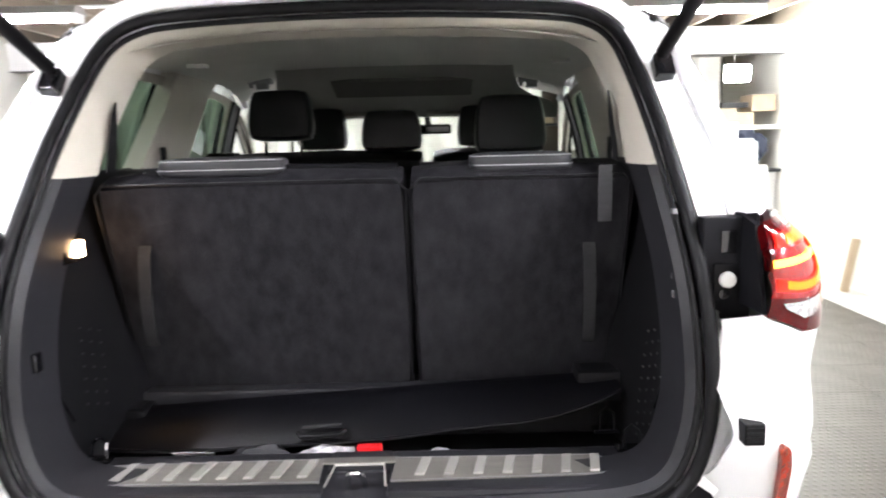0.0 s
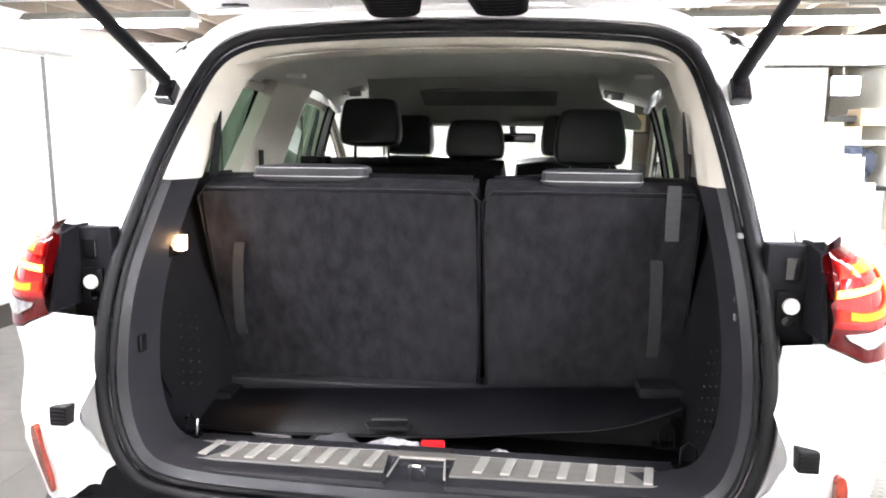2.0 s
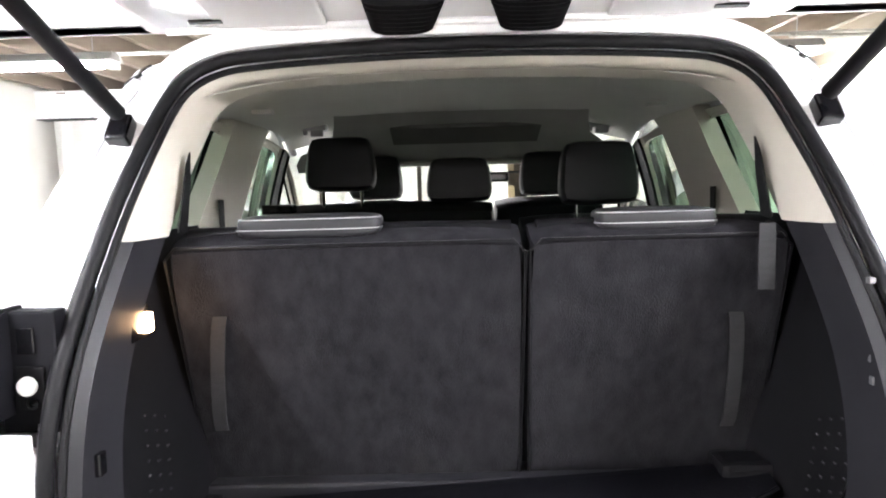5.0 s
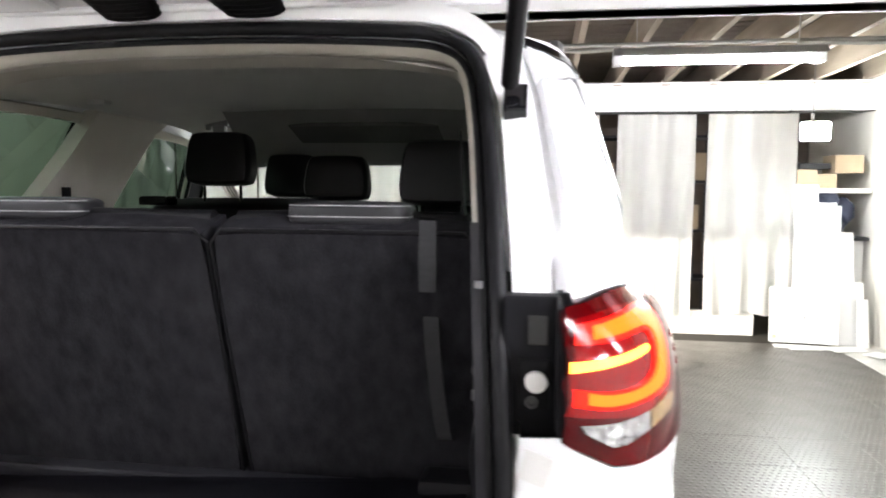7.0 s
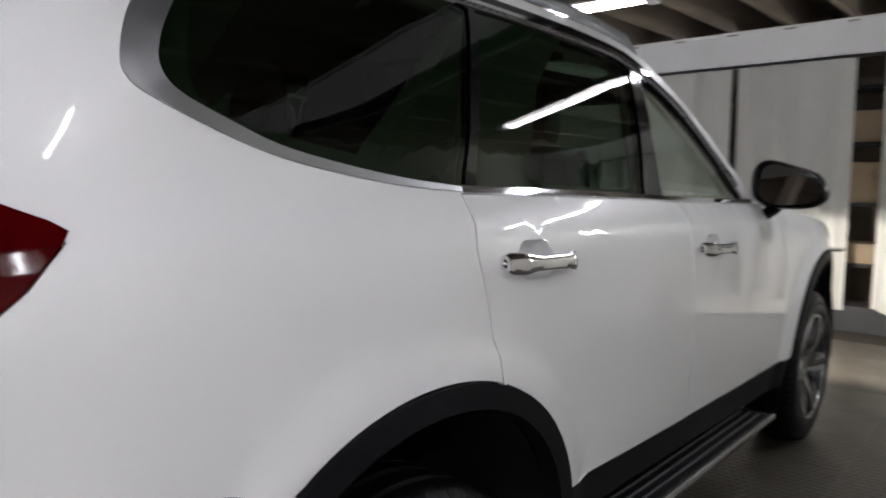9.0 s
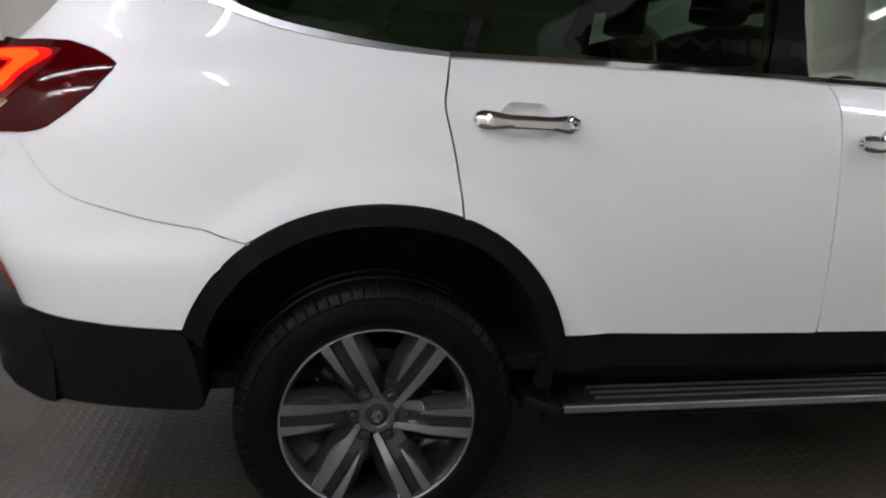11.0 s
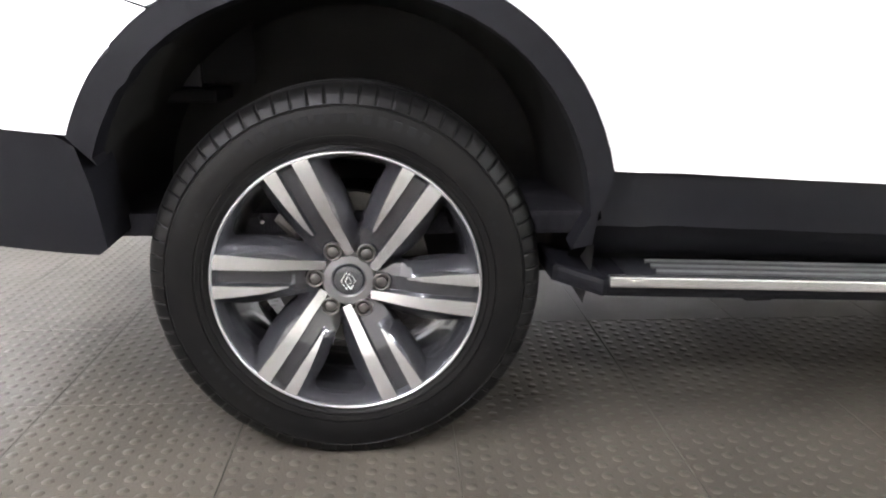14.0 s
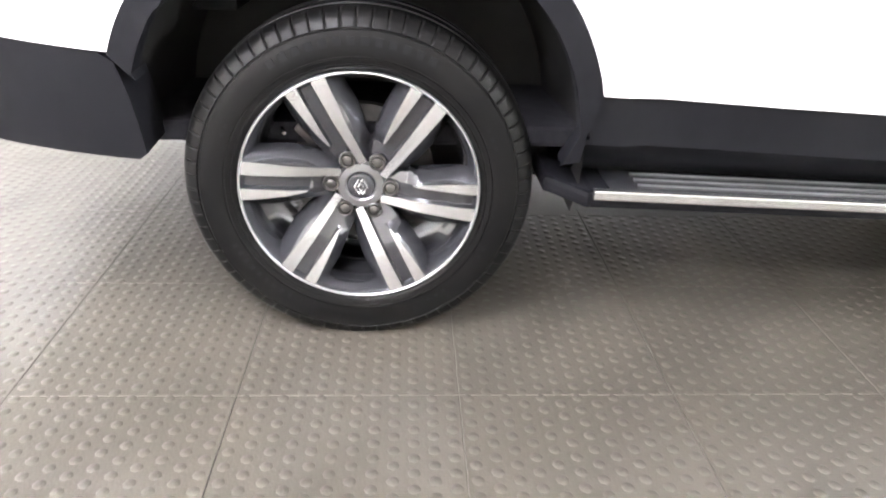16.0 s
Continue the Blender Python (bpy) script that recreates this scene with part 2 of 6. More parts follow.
def spline(points, n=6, closed=False):
    """Catmull-Rom through points of any dimension."""
    pts = [Vector(p) for p in points]
    k = len(pts)
    out = []
    for i in range(k if closed else k - 1):
        if closed:
            a, b, c, d = pts[i - 1], pts[i], pts[(i + 1) % k], pts[(i + 2) % k]
        else:
            a, b, c, d = pts[max(i - 1, 0)], pts[i], pts[i + 1], pts[min(i + 2, k - 1)]
        for j in range(n):
            t = j / n
            out.append(0.5 * ((2 * b) + (c - a) * t + (2 * a - 5 * b + 4 * c - d) * t * t + (3 * b - a - 3 * c + d) * t**3))
    if not closed:
        out.append(pts[-1])
    return out


def tube(points, radius, seg=10, closed=False, flat=1.0):
    """A round rod along points."""
    bm = bmesh.new()
    pts = [Vector(p) for p in points]
    rings = []
    up = Vector((0, 0, 1))
    for i, p in enumerate(pts):
        a = pts[i - 1] if (i or closed) else p
        b = pts[(i + 1) % len(pts)] if (i + 1 < len(pts) or closed) else p
        d = (b - a).normalized()
        s = d.cross(up)
        if s.length < 1e-4:
            s = d.cross(Vector((1, 0, 0)))
        s.normalize()
        u = s.cross(d)
        rings.append([bm.verts.new(p + (s * math.cos(k * 2 * math.pi / seg) + u * flat * math.sin(k * 2 * math.pi / seg)) * radius) for k in range(seg)])
    for i in range(len(rings) if closed else len(rings) - 1):
        r, q = rings[i], rings[(i + 1) % len(rings)]
        for k in range(seg):
            bm.faces.new((r[k], r[(k + 1) % seg], q[(k + 1) % seg], q[k]))
    if not closed:
        bm.faces.new(rings[0][::-1])
        bm.faces.new(rings[-1])
    bmesh.ops.recalc_face_normals(bm, faces=bm.faces)
    return bm


def lathe(profile, seg=64, axis="x"):
    """Turns (along, radius) pairs about an axis."""
    bm = bmesh.new()
    rings = []
    for a, r in profile:
        ring = []
        for k in range(seg):
            t = 2 * math.pi * k / seg
            ring.append(bm.verts.new((a, r * math.cos(t), r * math.sin(t)) if axis == "x" else (r * math.cos(t), r * math.sin(t), a)))
        rings.append(ring)
    for r, q in zip(rings, rings[1:]):
        for k in range(seg):
            bm.faces.new((r[k], r[(k + 1) % seg], q[(k + 1) % seg], q[k]))
    bmesh.ops.recalc_face_normals(bm, faces=bm.faces)
    return bm


def prism(outline, depth, to3d):
    """A flat outline given a thickness: to3d(u, v, d) places it, d from 0 to depth."""
    bm = bmesh.new()
    a = [bm.verts.new(to3d(u, v, 0.0)) for u, v in outline]
    b = [bm.verts.new(to3d(u, v, depth)) for u, v in outline]
    bm.faces.new(a)
    bm.faces.new(b[::-1])
    n = len(a)
    for i in range(n):
        bm.faces.new((a[i], b[i], b[(i + 1) % n], a[(i + 1) % n]))
    bmesh.ops.recalc_face_normals(bm, faces=bm.faces)
    return bm


def inside(poly, x, y):
    hit = False
    j = len(poly) - 1
    for i in range(len(poly)):
        xi, yi = poly[i][0], poly[i][1]
        xj, yj = poly[j][0], poly[j][1]
        if (yi > y) != (yj > y) and x < (xj - xi) * (y - yi) / (yj - yi) + xi:
            hit = not hit
        j = i
    return hit


def dense(loop, step_):
    out = []
    for i, a in enumerate(loop):
        b = loop[(i + 1) % len(loop)]
        d = math.hypot(b[0] - a[0], b[1] - a[1])
        n = max(1, math.ceil(d / step_))
        out += [(a[0] + (b[0] - a[0]) * k / n, a[1] + (b[1] - a[1]) * k / n) for k in range(n)]
    return out


def panel(outer, surface, holes=(), off=0.0, thick=0.012, res=0.045, mirror=False, crown=0.0):
    """A sheet cut to an outline in the surface's own coordinates, bent onto the surface, with turned-in edges."""
    loops = [dense(lp, res * 0.6) for lp in (outer, *holes)]
    pts, edges = [], []
    for lp in loops:
        k = len(pts)
        pts += lp
        edges += [(k + i, k + (i + 1) % len(lp)) for i in range(len(lp))]
    rim_count = len(pts)
    us, vs = [p[0] for p in loops[0]], [p[1] for p in loops[0]]
    arr = np.array(pts)
    u = min(us) + res / 2
    row = 0
    while u < max(us):
        v = min(vs) + res / 2 + (res / 2 if row % 2 else 0)
        while v < max(vs):
            if inside(loops[0], u, v) and not any(inside(h, u, v) for h in loops[1:]):
                if np.min((arr[:, 0] - u) ** 2 + (arr[:, 1] - v) ** 2) > (0.45 * res) ** 2:
                    pts.append((u, v))
            v += res
        u += res * 0.87
        row += 1
    got = geometry.delaunay_2d_cdt([Vector(p) for p in pts], edges, [], 0, 1e-7)
    flat, faces, origin = got[0], got[2], got[3]
    bm = bmesh.new()

    def place(p, depth):
        e = 2e-3
        c = surface(p[0], p[1])
        n = (surface(p[0] + e, p[1]) - surface(p[0] - e, p[1])).cross(surface(p[0], p[1] + e) - surface(p[0], p[1] - e))
        n.normalize()
        q = c + n * (off - depth)
        return Vector((-q.x, q.y, q.z)) if mirror else q
    top = [bm.verts.new(place(p, 0)) for p in flat]
    for f in faces:
        cu = sum(flat[i][0] for i in f) / len(f)
        cv = sum(flat[i][1] for i in f) / len(f)
        if inside(loops[0], cu, cv) and not any(inside(h, cu, cv) for h in loops[1:]):
            bm.faces.new([top[i] for i in (f[::-1] if mirror else f)])
    if thick:
        rim = [e for e in bm.edges if len(e.link_faces) == 1]
        back = {}
        where = {top[i]: flat[i] for i in range(len(flat))}
        for e in rim:
            quad = []
            face = e.link_faces[0]
            lp = next(lo for lo in e.link_loops)
            a, b = lp.vert, lp.link_loop_next.vert
            for v in (a, b):
                if v not in back:
                    back[v] = bm.verts.new(place(where[v], thick))
            bm.faces.new((b, a, back[a], back[b]))
    loose = [v for v in bm.verts if not v.link_faces]
    for v in loose:
        bm.verts.remove(v)
    return bm


# ---- the garage ----
X0, X1, Y0, Y1, ZC = -4.6, 4.0, -1.85, 6.9, 2.92
TILE = 0.4735
TILE_Y = 1.319
TILE_X = 1.211


def structure(name, bm, mat, label, category):
    return tagged(part(name, bm, mat), label, category, kind="structure")


structure("ground", box(X0 - 0.2, X1 + 0.2, Y0 - 0.2, Y1 + 2.0, -0.2, -0.006), CONCRETE, "grey concrete garage floor slab under the rubber tiles", "floor")
structure("wall_right", box(X1, X1 + 0.2, Y0 - 0.2, Y1 + 2.0, 0, ZC), WHITE_WALL, "white painted rough plaster garage wall", "wall")
structure("wall_rear", box(X0 - 0.2, X1, Y0 - 0.2, Y0, 0, ZC), WHITE_WALL, "white painted garage wall behind the car", "wall")
structure("wall_left", box(X0 - 0.2, X0, Y0, Y1 + 2.0, 0, ZC), WHITE_WALL, "white painted garage side wall", "wall")
# dimness behind the curtains is put into this wall's dark deck colour
structure("wall_store", box(X0, X1, Y1 + 1.7, Y1 + 1.9, 0, ZC), DECK, "store back wall, coloured dark for the dimness behind the curtains", "wall")

# ceiling: dark deck on timber joists
bm = box(X0 - 0.2, X1 + 0.2, Y0 - 0.2, Y1 + 2.0, ZC, ZC + 0.1)
for k in range(60):
    y = Y0 + 0.1 + k * 0.18
    if y < Y1 + 1.8:
        add_box(bm, X0, X1, y, y + 0.165, ZC - 0.018, ZC - 0.001)
structure("ceiling", bm, DECK, "dark timber boarded ceiling deck above open joists", "ceiling")
joist_proto = None
n = 0
for k in range(18):
    x = 0.52 + (k - 10) * 0.484
    if x < X0 + 0.05 or x > X1 - 0.05:
        continue
    bm = bmesh.new()
    add_box(bm, -0.025, 0.025, Y0, Y1 + 1.7, 2.63, ZC - 0.02, 0.004)
    add_box(bm, -0.045, 0.045, Y1 - 0.02, Y1 + 0.0, 2.60, 2.655)
    ob = part("joist", bm, JOIST)
    ob.location.x = x + random.uniform(-0.01, 0.01)
    tagged(ob, "weathered timber ceiling joist resting on the white beam", "joist", "ceiling joists", "structure")
for i, y in enumerate((Y1, 2.62, -0.95)):
    bm = bmesh.new()
    add_box(bm, X0, X1, y, y + 0.16, 2.33, 2.63, 0.006)
    add_box(bm, X0, X1, y - 0.03, y + 0.19, 2.33, 2.345)
    add_box(bm, X0, X1, y - 0.03, y + 0.19, 2.612, 2.629)
    structure("beam", bm, WHITE_STEEL, "white painted steel ceiling beam spanning the garage", "beam")
structure("trim", box(X0 + 0.02, X1, Y1 - 0.045, Y1 - 0.032, 2.318, 2.326, 0.002), DARK_BOX, "thin dark curtain rail under the front beam", "rail")

# conduits under the joists
for y, z, xa, xb in ((4.62, 2.58, -3.0, X1), (4.25, 2.47, 0.75, 1.25), (4.3, 2.5, 2.4, 3.3)):
    ob = part("conduit", tube([(xa, y, z), ((xa + xb) / 2, y + 0.01, z - 0.01), (xb, y, z)], 0.016, 8), CONDUIT, smooth=True)
    tagged(ob, "galvanised electrical conduit running under the joists", "conduit", "ceiling conduits", "structure")

structure("wall_panel", box(-4.55, -2.82, Y0 + 0.0005, Y0 + 0.014, 0.56, 2.3, 0.003), WHITE_WALL, "flush white panel on the rear garage wall", "panel")

# left roller shutter
shutter = thing("roller_shutter", "white closed roller shutter door with horizontal slats", "shutter", (X0, 0, 0), kind="structure")
slat_bm = bmesh.new()
prof = [(0.0, 0.0), (0.008, 0.016), (0.008, 0.079), (0.0, 0.094)]
ya, yb = -1.3, 5.3
for a, b in zip(prof, prof[1:]):
    vs = [slat_bm.verts.new((a[0], ya, a[1])), slat_bm.verts.new((a[0], yb, a[1])), slat_bm.verts.new((b[0], yb, b[1])), slat_bm.verts.new((b[0], ya, b[1]))]
    slat_bm.faces.new(vs[::-1])
slat = part("slat", slat_bm, SHUTTER, shutter)
slat.location = (0.03, 0, 0.0)
for k in range(1, 24):
    s = slat.copy()
    scene.collection.objects.link(s)
    s.location = (0.03, 0, k * 0.0955)
part("guide", box(0.0, 0.08, yb, yb + 0.07, 0, 2.33, 0.004), WHITE_STEEL, shutter, "white steel guide channel")
part("brush", box(0.02, 0.07, yb - 0.02, yb - 0.003, 0, 2.3), INK, shutter, "grey bristle strip")
part("housing", box(0.0, 0.35, ya - 0.05, yb + 0.1, 2.32, 2.62, 0.01), WHITE_STEEL, shutter, "white boxed shutter housing")

# small security camera on a beam over the shutter
tagged(part("junction_box", box(X0 + 0.36, X0 + 0.43, 5.0, 5.12, 2.38, 2.5, 0.008), WHITE_STEEL), "small white junction box on the shutter housing", "box")


# ---- fluorescent lights ----
def fluorescent(x, y, z, turn=0.0):
    f = thing("fluorescent_light", "white metal fluorescent batten light with one lit tube", "ceiling light", (x, y, z), "ceiling lights")
    f.rotation_euler[2] = turn
    bm = bmesh.new()
    add_box(bm, -0.65, 0.65, -0.05, 0.05, 0.03, 0.085, 0.004)
    for s in (-1, 1):
        vs = [bm.verts.new((xx, s * yy, zz)) for xx, yy, zz in ((-0.65, 0.05, 0.08), (0.65, 0.05, 0.08), (0.65, 0.105, 0.030), (-0.65, 0.105, 0.030))]
        bm.faces.new(vs)
    part("housing", bm, BATTEN, f)
    part("tube", tube([(-0.585, 0, 0.0), (0.585, 0, 0.0)], 0.015, 12), TUBE_GLOW, f, "glowing white tube", smooth=True)
    for s in (-1, 1):
        part("end_cap", box(s * 0.62 - 0.03, s * 0.62 + 0.03, -0.055, 0.055, -0.02, 0.035, 0.004), WHITE_STEEL, f)
        part("hanger", tube([(s * 0.5, 0, 0.08), (s * 0.5, 0, ZC - z - 0.02)], 0.004, 6), CONDUIT, f)
    return f


# the batten at (3.0, -1.18) is unseen, added to brighten the rear
for x, y, turn in ((1.83, 4.05, 0), (-0.56, 4.05, 0), (-2.85, 3.75, 0), (2.65, 0.50, 0), (-2.7, 0.6, 0), (3.0, -1.18, 90), (1.70, -0.58, -65), (-1.45, -0.66, 63)):
    fluorescent(x, y, 2.34, radians(turn))

flood = thing("flood_lamp", "bright white work flood lamp hanging before the store", "lamp", (3.28, 6.42, 2.08))
part("housing", box(-0.14, 0.14, -0.02, 0.03, -0.10, 0.10, 0.012), GLOSS_BLACK, flood)
part("lens", box(-0.125, 0.125, -0.065, -0.022, -0.085, 0.085, 0.02), FLOOD_GLOW, flood, "glowing white lens")
part("bracket", tube([(0, 0.035, 0.0), (0, 0.05, 0.3), (0, 0.05, ZC - 2.08 - 0.02)], 0.004, 8), INK, flood)


# ---- curtains ----
def curtain(xa, xb, z0, z1, y, folds, seed):
    rnd = random.Random(seed)
    bm = bmesh.new()
    cols = int((xb - xa) / 0.025) + 1
    rows = 24
    ph = rnd.uniform(0, 6)
    grid = []
    for i in range(cols + 1):
        u = i / cols
        col = []
        for j in range(rows + 1):
            w = j / rows
            z = z1 + (z0 + 0.02 * math.sin(u * 9 + ph) - z1) * w
            amp = 0.012 + 0.035 * w
            f = math.sin(u * folds * 2 * math.pi + ph + 0.4 * math.sin(w * 2 + u * 5))
            f = math.copysign(abs(f) ** 0.6, f)
            x = xa + (xb - xa) * u + 0.012 * math.sin(w * 3 + u * 6 + ph) * w
            col.append(bm.verts.new((x, y + amp * f + 0.006 * math.sin(u * 40 + w * 6), z)))
        grid.append(col)
    for i in range(cols):
        for j in range(rows):
            bm.faces.new((grid[i][j], grid[i + 1][j], grid[i + 1][j + 1], grid[i][j + 1]))
    bmesh.ops.solidify(bm, geom=bm.faces[:], thickness=0.003)
    c = thing("curtain", "long white cloth curtain hanging in soft folds", "curtain", ((xa + xb) / 2, y, z1), "store curtains")
    ob = part("cloth", bm, CURTAIN, c, smooth=True)
    ob.location = (-(xa + xb) / 2, -y, -z1)
    for k in range(5):
        u = xa + (xb - xa) * (k + 0.5) / 5
        part("hook", tube([(u - 0.01 - (xa + xb) / 2, -0.03, 0.0), (u - (xa + xb) / 2, -0.032, 0.035), (u + 0.012 - (xa + xb) / 2, -0.035, 0.04)], 0.003, 6), DARK_BOX, c)
    return c


for i, (xa, xb, nf, dz) in enumerate(((-4.4, -3.5, 4, 0), (-3.48, -2.5, 4, 0), (-2.46, -1.5, 4, 0), (-1.48, -0.42, 4, 0), (-0.38, 0.57, 4, 0.0), (0.78, 1.31, 2.2, 0.0),
                                      (1.50, 2.29, 3.1, 0.0), (2.41, 3.28, 3.3, 0.03))):
    curtain(xa, xb, 0.2 + dz, 2.30, Y1 - 0.04, nf, i + 3)

# white boxes, boards and low panels along the front
def crate(name, x0, x1, y0, y1, z0, z1, mat, label, category, m=None, bevel=0.006, group=""):
    return tagged(part(name, box(x0, x1, y0, y1, z0, z1, bevel, m), mat), label, category, group)


crate("low_panel", 1.80, 2.95, Y1 + 0.02, Y1 + 0.12, -0.006, 0.24, WHITE_WALL, "low white panel standing below the curtains", "panel")
crate("storage_box", -0.1, 1.16, Y1 + 0.02, Y1 + 0.3, -0.006, 0.22, DARK_BOX, "low black storage box under the curtain", "box")
crate("white_box", 1.17, 1.50, Y1 + 0.0, Y1 + 0.28, -0.006, 0.19, WHITE_CARD, "white cardboard box under the curtain gap", "box")
crate("blue_crate", 1.53, 1.76, Y1 + 0.03, Y1 + 0.3, -0.006, 0.17, BLUE_PLASTIC, "dark blue plastic crate beside the white box", "crate")
crate("red_can", 1.63, 1.68, Y1 + 0.0, Y1 + 0.03, 0.165, 0.20, RED_PLASTIC, "small red lid on the blue crate", "container", bevel=0.012)


def tilted(x, y, z, ang, turn=0.0):
    return Matrix.Translation((x, y, z)) @ Euler((radians(ang), 0, radians(turn))).to_matrix().to_4x4()


for x0, x1, y, z1, t, a in ((3.30, 3.80, 6.66, 1.11, 0.03, -7), (3.28, 3.70, 6.72, 1.37, 0.02, -6), (3.27, 3.66, 6.75, 1.40, 0.02, -5), (3.26, 3.49, 6.79, 1.58, 0.02, -4), (3.62, 3.87, 6.60, 0.62, 0.03, -8), (3.78, 3.88, 6.52, 0.47, 0.02, -9)):
    m = tilted((x0 + x1) / 2, y - 0.1, 0.006, a, 2)
    w = x1 - x0
    crate("white_board", -w / 2, w / 2, 0, t, 0, z1, WHITE_CARD, "white flat board leaning against the store shelf", "board", m, 0.003, "leaning boards")
m = tilted(3.29, 6.44, 0.03, -7, -6)
carton = tagged(part("tile_carton", box(-0.31, 0.31, 0, 0.06, 0, 0.54, 0.004, m), WHITE_CARD), "white flat tile carton with grey print leaning on boards", "carton")
text = bpy.data.curves.new("carton_print", "FONT")
text.body, text.size, text.extrude, text.align_x = "ellanato", 0.068, 0.0006, "CENTER"
lettering = bpy.data.objects.new("carton_print", text)
scene.collection.objects.link(lettering)
bpy.context.view_layer.update()
printed = bpy.data.meshes.new_from_object(lettering.evaluated_get(bpy.context.evaluated_depsgraph_get()))
bpy.data.objects.remove(lettering)
printed.transform(m @ Matrix.Translation((0.075, -0.0012, 0.23)) @ Matrix.Rotation(radians(90), 4, "X"))
printed.materials.clear()
printed.materials.append(INK)
new("print", printed).parent = carton
part("print_mark", prism([(-0.04, 0.40), (0.0, 0.372), (0.04, 0.40), (0.0, 0.390)], 0.0015, lambda u, v, d: m @ Vector((0.06 + u, -0.0016 + d, v))), CARD, carton)
part("print_bar", box(-0.29, -0.25, -0.0015, 0.0, 0.035, 0.075, 0, m), CARD, carton)
for k, (x0, x1, y0, y1, turn) in enumerate(((3.0, 3.58, 6.30, 6.42, -6), (3.46, 3.78, 6.20, 6.36, 14), (3.70, 3.9, 5.95, 6.12, 30), (3.1, 3.4, 6.24, 6.34, 4))):
    m = tilted((x0 + x1) / 2, (y0 + y1) / 2, 0.004 + 0.007 * (k % 3), 1.5, turn)
    crate("broken_tile", -(x1 - x0) / 2, (x1 - x0) / 2, -(y1 - y0) / 2, (y1 - y0) / 2, 0, 0.011, WHITE_CARD, "broken white tile lying on the floor", "tile", m, 0.002, "broken tiles")
for x0, x1, z0, z1, mat, turn in ((3.27, 3.47, 1.585, 1.735, CARD, 3), (3.48, 3.67, 1.545, 1.69, CARD, -6), (3.30, 3.60, 1.74, 1.80, DARK_BOX, 0), (3.62, 3.9, 1.70, 1.88, CARD, 5)):
    m = tilted((x0 + x1) / 2, Y1 + 0.06, 0, 0, turn)
    crate("carton", -(x1 - x0) / 2, (x1 - x0) / 2, -0.14, 0.14, z0, z1, mat, "brown carton stacked on the store shelf" if mat is CARD else "dark flat case stacked on the store cartons", "carton", m, group="store cartons")
for k, (x, z, w_, h) in enumerate(((3.60, 1.42, 0.13, 0.13), (3.74, 1.30, 0.12, 0.16), (3.66, 1.17, 0.12, 0.11))):
    bm = bmesh.new()
    bmesh.ops.create_icosphere(bm, subdivisions=3, radius=1)
    for v in bm.verts:
        q = 1 + 0.25 * noise.noise(v.co * 2.0 + Vector((k * 5.0, 0, 0)))
        v.co = Vector((x + v.co.x * w_ * q, Y1 + 0.0 + v.co.y * 0.12 * q, z + v.co.z * h * q))
    tagged(part("cloth_bag", bm, BAG_BLUE, smooth=True), "dark blue stuffed cloth bag on the store shelf", "bag", "store bags")
crate("store_shelf", 3.24, 3.98, Y1 - 0.10, Y1 + 0.25, 1.50, 1.545, WHITE_CARD, "white shelf board holding cartons", "shelf")
crate("lower_shelf", 3.5, 3.98, Y1 - 0.12, Y1 + 0.25, 1.02, 1.06, DARK_BOX, "dark shelf board holding bags", "shelf")
crate("store_cabinet", 3.25, 3.98, Y1 - 0.0, Y1 + 0.25, -0.006, 1.02, WHITE_CARD, "white cabinet behind the leaning boards", "cabinet")
tagged(part("timber_stick", box(-0.035, 0.035, -0.02, 0.02, 0, 0.50, 0.004, tilted(3.86, 5.2, 0.005, 0) @ Matrix.Rotation(radians(9), 4, "Y")), CARD), "short raw timber stick leaning against the wall", "stick")

# racks behind the curtains
for rx in (-1.0, 0.4, 1.3, 2.2):
    rack = thing("storage_rack", "dark steel storage rack loaded with boxes behind curtains", "rack", (rx, Y1 + 0.75, 0), "store racks")
    for sx in (0.0, 0.42):
        for sy in (-0.2, 0.2):
            part("upright", box(sx - 0.02, sx + 0.02, sy - 0.02, sy + 0.02, -0.006, 2.2), DARK_BOX, rack)
    for zz in (0.5, 1.05, 1.6, 2.1):
        part("shelf", box(-0.02, 0.44, -0.22, 0.22, zz, zz + 0.03), DARK_BOX, rack)
    rnd = random.Random(int(rx * 10) + 50)
    for zz in (0.53, 1.08, 1.63):
        w = rnd.uniform(0.2, 0.36)
        crate("stored_box", rx + 0.02, rx + 0.02 + w, Y1 + 0.58, Y1 + 0.9, zz, zz + rnd.uniform(0.15, 0.38), CARD if rnd.random() < 0.6 else DARK_BOX,
              "box stored on the dark steel rack", "box", group="rack boxes")


# ---- the car: outer skin ----
HUB_Y, HUB_Z = 1.10, 0.38
AXLE_F = HUB_Y + 2.95


def curve(x, *pairs):
    """Smooth interpolation through (x, y) pairs."""
    n = len(pairs)
    if x <= pairs[0][0]:
        return pairs[0][1]
    if x >= pairs[-1][0]:
        return pairs[-1][1]
    i = max(k for k in range(n - 1) if pairs[k][0] <= x)

    def slope(k):
        a, b = pairs[max(k - 1, 0)], pairs[min(k + 1, n - 1)]
        return (b[1] - a[1]) / (b[0] - a[0])
    (x0, y0), (x1, y1) = pairs[i], pairs[i + 1]
    d = x1 - x0
    t = (x - x0) / d
    return (y0 * (2 * t**3 - 3 * t**2 + 1) + y1 * (3 * t**2 - 2 * t**3)
            + slope(i) * d * (t**3 - 2 * t**2 + t) + slope(i + 1) * d * (t**3 - t**2))


def step(a, b, x):
    t = min(1.0, max(0.0, (x - a) / (b - a)))
    return t * t * (3 - 2 * t)


